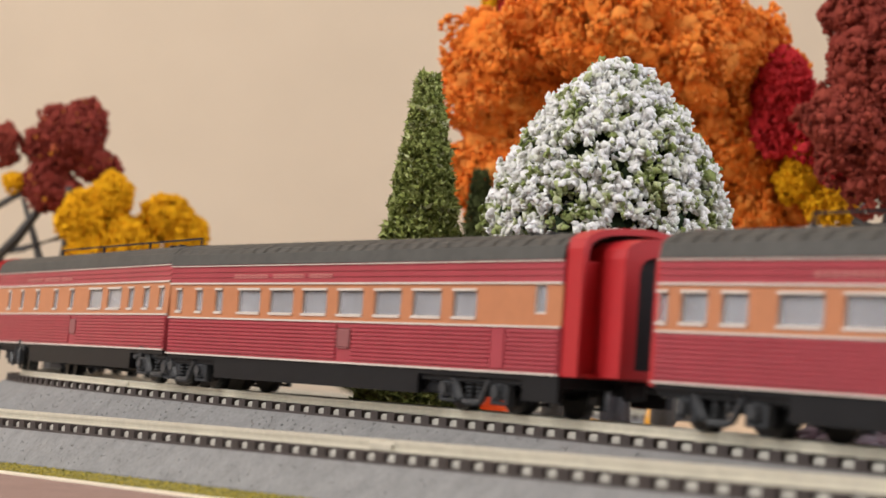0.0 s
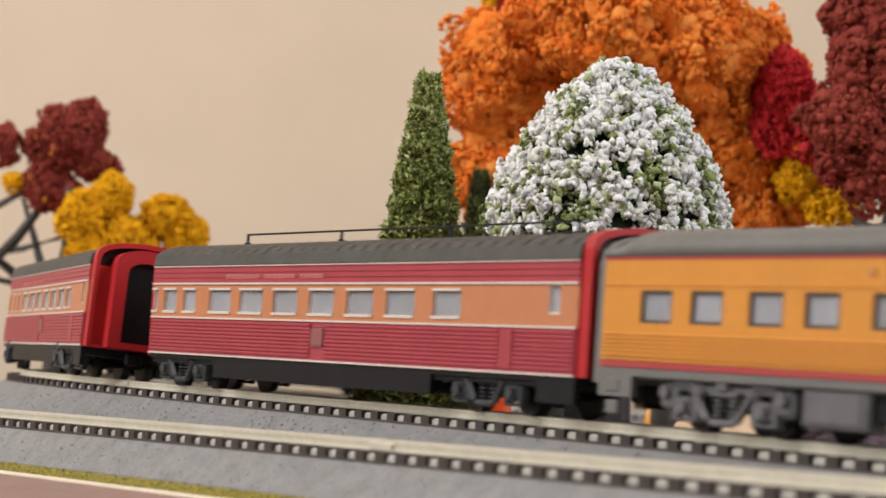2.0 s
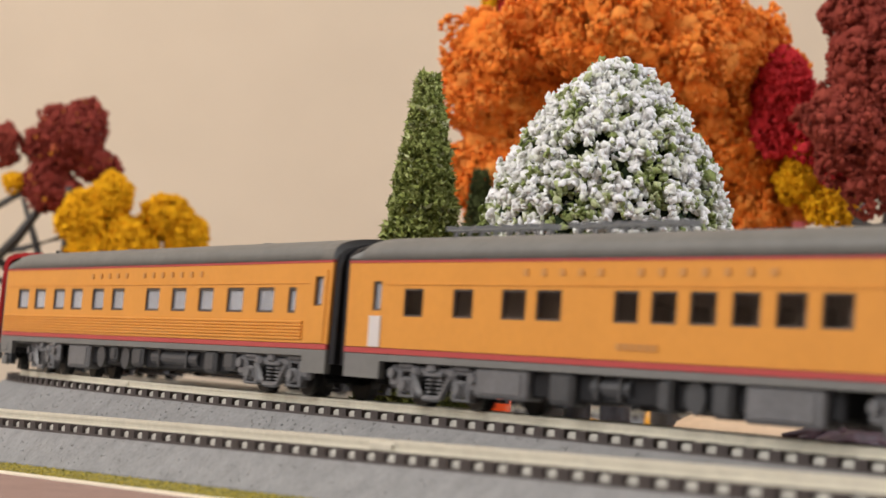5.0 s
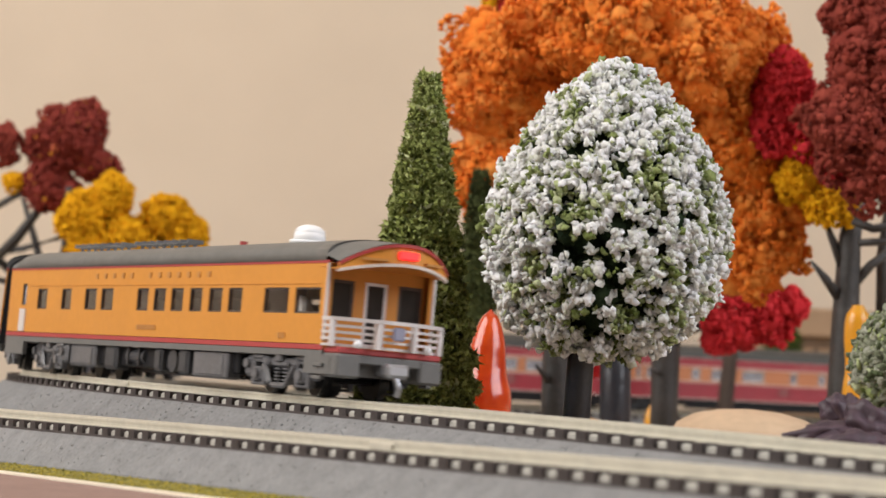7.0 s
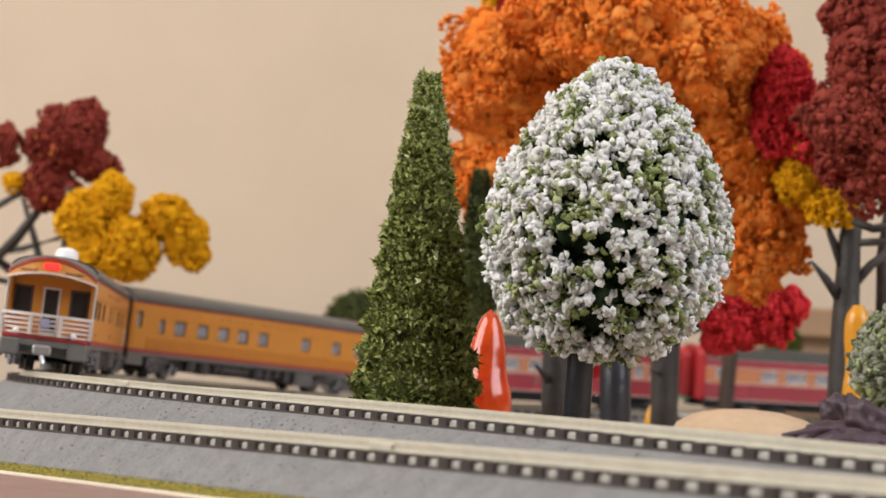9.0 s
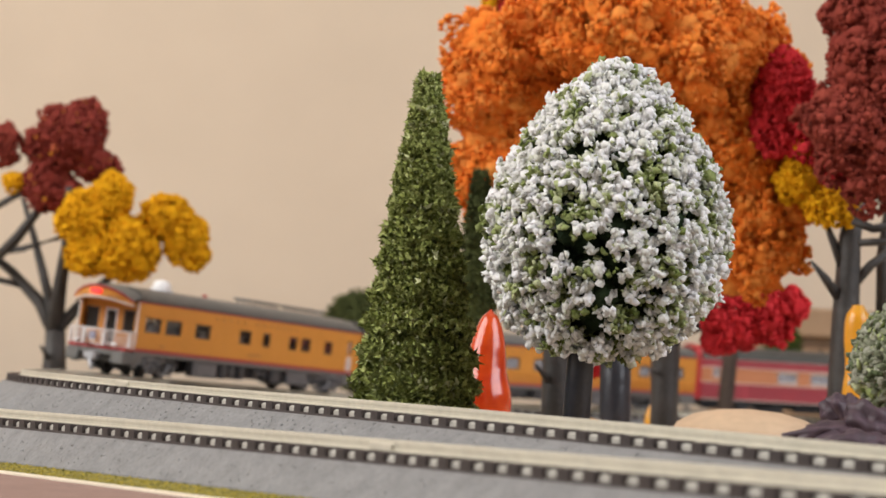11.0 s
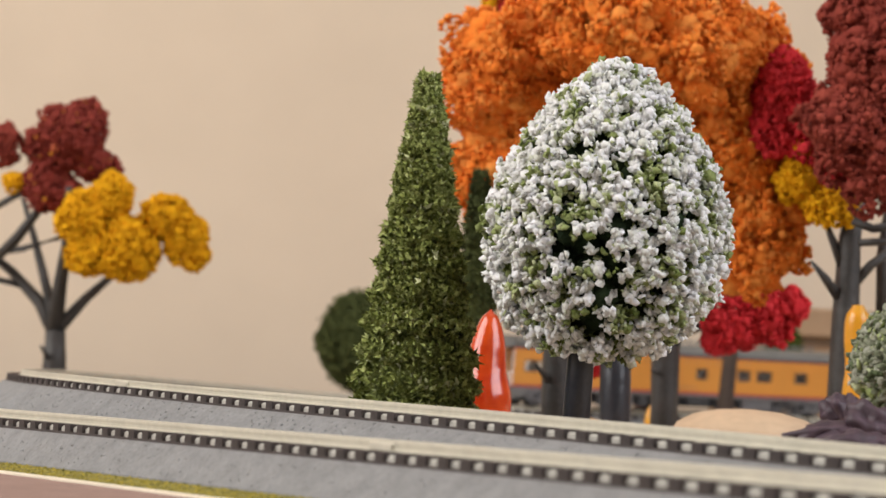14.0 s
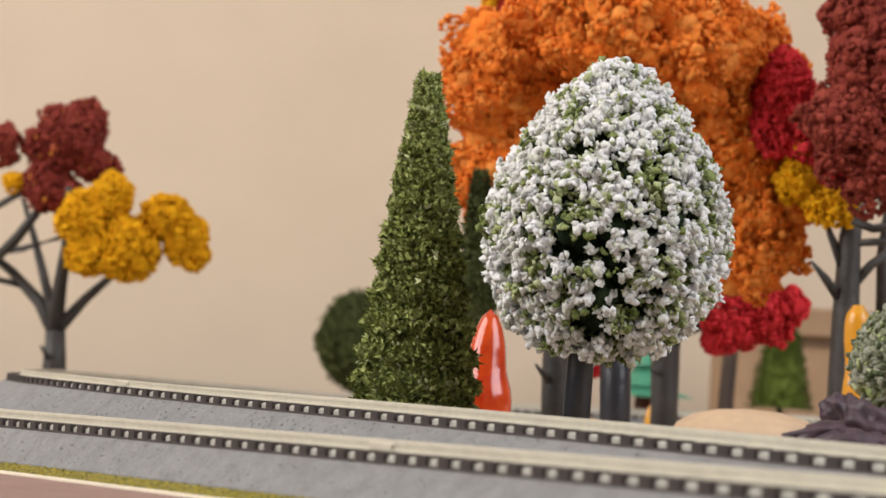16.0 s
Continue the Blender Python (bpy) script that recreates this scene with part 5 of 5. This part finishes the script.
# the big orange trees
t = tree("large bright orange foam autumn tree with dark trunk")
limbs(t, [
    ([(0.0315, 0.62, TABLE_Z), (0.0311, 0.6200, 0.0026), (0.0306, 0.6200, 0.0169), (0.0307, 0.6200, 0.0428)], [0.00401, 0.00387, 0.00358, 0.00229]),
    ([(0.0306, 0.6200, 0.0169), (0.0215, 0.6100, 0.0239), (0.0141, 0.6100, 0.0291), (0.0087, 0.6100, 0.0358)], [0.00143, 0.00115, 0.00086, 0.00043]),
    ([(0.0171, 0.6100, 0.0264), (0.0126, 0.6100, 0.0266)], [0.00086, 0.00043]),
    ([(0.0295, 0.6200, 0.0054), (0.0249, 0.6100, 0.0100)], [0.00115, 0.00029]),
])
foam_crown(t, knobs([((0.0124, 0.6200, 0.0820), (0.01360, 0.01217, 0.01790)), ((0.0110, 0.6200, 0.0588), (0.00974, 0.00859, 0.01217)), ((0.0267, 0.6300, 0.0916), (0.01575, 0.01289, 0.01575)), ((0.0250, 0.6400, 0.0569), (0.01718, 0.01146, 0.01862))], 0.0040, 71), M_FOAM_ORANGE, 71, 0.0021, dense=0.35, rough=0.8)
t = tree("tall orange foam autumn tree behind the blossom tree")
limbs(t, [([(0.0420, 0.56, TABLE_Z), (0.0415, 0.5600, 0.0011), (0.0408, 0.5600, 0.0166), (0.0427, 0.5700, 0.0406)], [0.00349, 0.00336, 0.00323, 0.00181])], M_TRUNKS, 12)
foam_crown(t, knobs([((0.0431, 0.6000, 0.0956), (0.02079, 0.01524, 0.01663)), ((0.0570, 0.6000, 0.0895), (0.01660, 0.01386, 0.01600)), ((0.0748, 0.6100, 0.0895), (0.00860, 0.00850, 0.00900)), ((0.0705, 0.6100, 0.0790), (0.00950, 0.00900, 0.01100)), ((0.0670, 0.6100, 0.0659), (0.01524, 0.01247, 0.01801)), ((0.0781, 0.6100, 0.0467), (0.01178, 0.00970, 0.01316)), ((0.0773, 0.6100, 0.0353), (0.00721, 0.00624, 0.00554))], 0.0040, 75), M_FOAM_ORANGE, 75, 0.0021, dense=0.35, rough=0.8)
t = tree("red foam autumn tree on a rough brown trunk")
limbs(t, [
    ([(0.0624, 0.66, TABLE_Z), (0.0620, 0.6600, 0.0044), (0.0615, 0.6600, 0.0196), (0.0637, 0.6600, 0.0381)], [0.00366, 0.00351, 0.00366, 0.00183]),
    ([(0.0611, 0.6600, 0.0104), (0.0579, 0.6550, 0.0109)], [0.00122, 0.00046]),
    ([(0.0618, 0.6600, 0.0196), (0.0737, 0.6600, 0.0250), (0.0857, 0.6600, 0.0288)], [0.00152, 0.00107, 0.00061]),
])
foam_crown(t, [((0.0784, 0.6600, 0.0237), (0.00793, 0.00686, 0.00640)), ((0.0873, 0.6600, 0.0281), (0.00762, 0.00640, 0.00640)), ((0.0948, 0.6600, 0.0302), (0.00488, 0.00457, 0.00427)), ((0.0747, 0.6600, 0.0205), (0.00396, 0.00396, 0.00305))], M_FOAM_RED, 81, 0.0020, name="red_crown")
foam_crown(t, [((0.0434, 0.6800, 0.0117), (0.00346, 0.00314, 0.00283))], M_FOAM_RED, 83, 0.0018, name="red_crown")
t = tree("many-coloured autumn tree with maroon, red and yellow foam")
limbs(t, [
    ([(0.1005, 0.60, TABLE_Z), (0.0998, 0.6000, 0.0086), (0.0997, 0.6000, 0.0267), (0.0997, 0.6000, 0.0461), (0.1023, 0.6000, 0.0631)], [0.00360, 0.00346, 0.00305, 0.00263, 0.00166]),
    ([(0.0978, 0.6000, 0.0314), (0.0930, 0.5950, 0.0357), (0.0896, 0.5950, 0.0394)], [0.00139, 0.00097, 0.00028]),
    ([(0.0980, 0.6000, 0.0391), (0.0957, 0.6000, 0.0445), (0.0936, 0.6000, 0.0492)], [0.00125, 0.00097, 0.00055]),
    ([(0.1004, 0.6000, 0.0337), (0.1050, 0.6000, 0.0395), (0.1103, 0.6000, 0.0441)], [0.00139, 0.00111, 0.00083]),
    ([(0.1002, 0.5900, 0.0442), (0.1056, 0.5900, 0.0449), (0.1124, 0.5900, 0.0464)], [0.00097, 0.00097, 0.00083]),
    ([(0.0985, 0.5900, 0.0496), (0.1034, 0.5900, 0.0479), (0.1108, 0.5900, 0.0497)], [0.00111, 0.00111, 0.00111]),
    ([(0.1140, 0.6300, 0.0255), (0.1133, 0.6300, 0.0444), (0.1149, 0.6300, 0.0621)], [0.00166, 0.00152, 0.00125]),
])
foam_crown(t, knobs([((0.1010, 0.5800, 0.0869), (0.01139, 0.01005, 0.01273)), ((0.0972, 0.5800, 0.0985), (0.00643, 0.00603, 0.00804)), ((0.0943, 0.5800, 0.0703), (0.01045, 0.00938, 0.01072)), ((0.1034, 0.5800, 0.0641), (0.00938, 0.00871, 0.01005)), ((0.1071, 0.5800, 0.0820), (0.01206, 0.01072, 0.01607)), ((0.0920, 0.5800, 0.0973), (0.00400, 0.00400, 0.00420))], 0.0036, 85), M_FOAM_MAROON, 85, 0.0020, dense=0.35, name="maroon_crown")
foam_crown(t, [((0.0810, 0.6000, 0.0806), (0.00762, 0.00665, 0.00859)), ((0.0788, 0.6000, 0.0706), (0.00610, 0.00554, 0.00665)), ((0.0870, 0.6000, 0.0733), (0.00624, 0.00554, 0.00901)), ((0.0940, 0.6000, 0.0611), (0.00499, 0.00416, 0.00443))], M_FOAM_RED, 87, 0.0020, name="red_crown")
foam_crown(t, [((0.0864, 0.6000, 0.0592), (0.00610, 0.00527, 0.00499)), ((0.0944, 0.6000, 0.0542), (0.00693, 0.00554, 0.00443)), ((0.0855, 0.6000, 0.0641), (0.00333, 0.00333, 0.00443))], M_FOAM_YELLOW, 89, 0.0019, name="yellow_crown")
t = tree("red autumn tree top behind the orange crowns")
limbs(t, [([(0.0385, 0.74, TABLE_Z), (0.0328, 0.7400, 0.0705), (0.0177, 0.7400, 0.1180)], [0.003, 0.002, 0.001])])
foam_crown(t, [((0.0170, 0.7400, 0.1214), (0.00581, 0.00581, 0.00479))], M_FOAM_RED, 91, 0.002, name="red_crown")
foam_crown(t, [((0.0102, 0.7400, 0.1201), (0.00239, 0.00239, 0.00273))], M_FOAM_YELLOW, 93, 0.002, name="yellow_crown")


def turned(name, label, category, base, prof, material, bend=0.0, seg=28):
    """A smooth round body from (radius, height) pairs, slightly bent."""
    bm = bmesh.new()
    rows = []
    for r, z in prof:
        dx = bend * ((z - prof[0][1]) / (prof[-1][1] - prof[0][1])) ** 2
        rows.append([bm.verts.new((base[0] + dx + math.cos(2 * math.pi * k / seg) * r * (1 + 0.012 * math.cos(3 * 2 * math.pi * k / seg)), base[1] + math.sin(2 * math.pi * k / seg) * r, z)) for k in range(seg)])
    for r0, r1 in zip(rows, rows[1:]):
        for k in range(seg):
            bm.faces.new((r0[k], r0[(k + 1) % seg], r1[(k + 1) % seg], r1[k]))
    bm.faces.new(rows[0][::-1])
    bm.faces.new(rows[-1])
    return tagged(part(name, bm, material, smooth=True), label, category)


def smooth_profile(pts, n=28):
    """Eased (radius, height) pairs between a few given ones."""
    out = []
    for i in range(n + 1):
        u = i / n * (len(pts) - 1)
        k = min(int(u), len(pts) - 2)
        f = u - k
        p = [pts[max(0, k - 1)][0], pts[k][0], pts[k + 1][0], pts[min(len(pts) - 1, k + 2)][0]]
        r = 0.5 * (2 * p[1] + (p[2] - p[0]) * f + (2 * p[0] - 5 * p[1] + 4 * p[2] - p[3]) * f ** 2 + (3 * p[1] - p[0] - 3 * p[2] + p[3]) * f ** 3)
        out.append((max(0.0002, r), pts[k][1] + (pts[k + 1][1] - pts[k][1]) * (u - k)))
    return out


turned("ornament", "glossy orange-red ceramic pepper standing on its end", "ornament", (0.0101, 0.5000, 0.0020), smooth_profile([(0.00577, TABLE_Z), (0.00577, -0.0002), (0.00543, 0.0032), (0.00439, 0.0067), (0.00393, 0.0096), (0.00346, 0.0130), (0.00266, 0.0159), (0.00162, 0.0182), (0.00017, 0.0196)], 42), M_PEPPER, 0.00050)
turned("ornament", "yellow ceramic gourd beside the trunk", "ornament", (0.0958, 0.5600, 0.0072), smooth_profile([(0.00259, TABLE_Z), (0.00259, 0.0085), (0.00220, 0.0137), (0.00285, 0.0201), (0.00272, 0.0253), (0.00129, 0.0279)]), M_GOURD)
turned("ornament", "small yellow gourd on the table", "ornament", (0.0642, 0.7200, -0.0025), smooth_profile([(0.00133, TABLE_Z), (0.00200, -0.0042), (0.00150, -0.0009), (0.00033, 0.0018)], 12), M_GOURD)
turned("ornament", "flat orange-yellow gourd on the table", "ornament", (0.0485, 0.7500, -0.0049), smooth_profile([(0.00520, TABLE_Z), (0.00554, -0.0075), (0.00346, -0.0049), (0.00035, -0.0042)], 12), M_GOURD)


def wood_slice():
    bm = bmesh.new()
    seg = 40
    c = (0.0672, 0.5200, -0.0016)
    rx, ry = 0.01633, 0.020
    zt, zm = 0.0027, -0.0030
    rows = []
    for k, z in ((1.0, TABLE_Z), (1.0, zm), (0.93, zm + (zt - zm) * 0.38), (0.72, zm + (zt - zm) * 0.72), (0.40, zm + (zt - zm) * 0.94), (0.05, zt)):
        rows.append([bm.verts.new((c[0] + math.cos(2 * math.pi * j / seg) * rx * k, c[1] + math.sin(2 * math.pi * j / seg) * ry * k, z)) for j in range(seg)])
    for r0, r1 in zip(rows, rows[1:]):
        for j in range(seg):
            bm.faces.new((r0[j], r0[(j + 1) % seg], r1[(j + 1) % seg], r1[j]))
    bm.faces.new(rows[-1])
    tagged(part("wooden_mound", bm, M_BIRCH, smooth=True), "smooth pale wooden mound lying beside the track", "wood piece")


def rocks():
    for i, (c, r, turn) in enumerate([((0.0626, 0.3700, 0.0033), (0.00376, 0.00342, 0.00308), 20), ((0.0578, 0.3600, 0.0001), (0.00624, 0.00333, 0.00200), -15), ((0.0648, 0.3600, 0.0016), (0.00499, 0.00374, 0.00349), 30), ((0.0610, 0.3450, -0.0008), (0.00637, 0.00239, 0.00207), 0), ((0.0596, 0.3600, -0.0021), (0.00748, 0.00416, 0.00333), 0)]):
        bm = bmesh.new()
        bmesh.ops.create_icosphere(bm, subdivisions=4, radius=1.0)
        for v in bm.verts:
            n = noise.noise(v.co * 1.6 + Vector((i * 7.0, 0, 0))) * 0.38 + abs(noise.noise(v.co * 2.4 + Vector((i * 3.0, 5, 0)))) * 0.40 - 0.12 + noise.noise(v.co * 7.0) * 0.06
            v.co *= 1 + n
        bmesh.ops.transform(bm, verts=bm.verts, matrix=Matrix.Rotation(radians(turn), 4, "Y") @ Matrix.Diagonal((*r, 1)))
        o = part("rock", bm, M_PURPLE, ROCKS, smooth=True)
        o.location = c


ROCKS = tagged(new("rock_pile"), "pile of folded purple-grey rocks beside the track", "rocks")
rocks()
wood_slice()


def toy_tree():
    t = tree("flat-layered green toy tree with brown foot", "toy_tree", "toy tree")
    x, y = 0.0826, 0.95
    bm = bmesh.new()
    cyl(bm, (x, y, (TABLE_Z + 0.0036) / 2), 0.00483, 0.0036 - TABLE_Z, "Z", 16)
    part("toy_trunk", bm, M_BROWN, t)
    for z, r, h in ((0.0034, 0.01887, 0.00439), (0.0073, 0.01097, 0.00965), (0.0152, 0.00878, 0.01097)):
        bm = bmesh.new()
        cyl(bm, (x, y, z + h / 2), r, h, "Z", 24, r * 0.35)
        part("toy_layer", bm, M_TOYGREEN, t)


toy_tree()


def cardboard_box():
    b = tagged(new("storage_box"), "brown cardboard box with a dark slot standing behind the layout", "box")
    x0, x1 = 0.1414, 0.2483
    zt = 0.0500
    bm = bmesh.new()
    box(bm, x0, x1, 1.16, 1.26, TABLE_Z, zt - 0.004, 0.001)
    part("carton", bm, M_CARD, b)
    bm = bmesh.new()
    box(bm, x0 + 0.024, x1 + 0.002, 1.155, 1.262, zt - 0.014, zt, 0.001)
    part("lid", bm, M_CARD, b)
    bm = bmesh.new()
    box(bm, x0 + 0.030, x0 + 0.062, 1.1585, 1.161, 0.0323, 0.0355)
    part("slot", bm, M_CARDD, b)


cardboard_box()


def wooden_post():
    p = tagged(new("post"), "thin dark brown wooden post on the table", "post")
    bm = bmesh.new()
    tube(bm, [(0.1071, 0.9, TABLE_Z), (0.1073, 0.9000, 0.0057), (0.1087, 0.9000, 0.0350)], [0.00291, 0.00270, 0.00229], 8)
    part("shaft", bm, M_BROWNPOST, p)


wooden_post()
# ---- the ties, piece by piece ----
TIE = tie_mesh()
for i in range(230):
    s = -0.02 + i * 0.0052
    o = new("tie", TIE)
    o.parent = UPPER
    c, a = line(s)
    o.matrix_world = Matrix.Translation((c.x, c.y, height(s))) @ Matrix.Rotation(a, 4, "Z") @ Matrix.Rotation(cant(s), 4, "X")
for i in range(95):
    s = -0.02 + i * 0.0052
    o = new("tie", TIE)
    o.parent = LOWER
    c, a = line(s, 0.033)
    o.matrix_world = Matrix.Translation((c.x, c.y, low(s))) @ Matrix.Rotation(a, 4, "Z")


def grit(name, parent, n, seed, spot, size, material, squash=(1, 1, 0.55)):
    """Loose crumbs bedded in a slope along the line."""
    rng = np.random.default_rng(seed)
    pts = []
    for _ in range(n):
        sv, u = rng.uniform(-0.03, 0.37), rng.uniform(0, 1)
        side, z = spot(sv, u)
        c, a = line(sv, side)
        pts.append((c.x, c.y, z))
    tagged(scatter(name, np.array(pts), size * rng.uniform(0.5, 1.5, n) ** 1.5, seed + 1, material, parent, ICO1, 0.4, squash), kind="stuff")


def upper_slope(sv, u):
    k = cant(sv)
    y0, z0, y1, z1 = 0.0088, -0.0030, 0.0152, min(-0.0035, low(sv) - 0.0032 - height(sv))
    y, z = y0 + (y1 - y0) * u, z0 + (z1 - z0) * u
    return y * math.cos(k) - z * math.sin(k), y * math.sin(k) + z * math.cos(k) + height(sv)


def lower_slope(sv, u):
    return 0.033 + 0.0088 + 0.0042 * u, (low(sv) - 0.0030) * (1 - u) + (verge(sv) - 0.0066) * u


grit("ballast_grit", UPPER, 1500, 301, upper_slope, 0.00014, M_BALLAST)
grit("ballast_grit", LOWER, 900, 303, lower_slope, 0.00012, M_BALLAST)
grit("grass_tufts", VERGE, 6000, 305, lambda sv, u: (foot - 0.0012 + 0.0090 * u, verge(sv) - 0.0068 - 0.0009 * u), 0.00020, M_TUFT, (0.7, 0.7, 1.2))

motions()
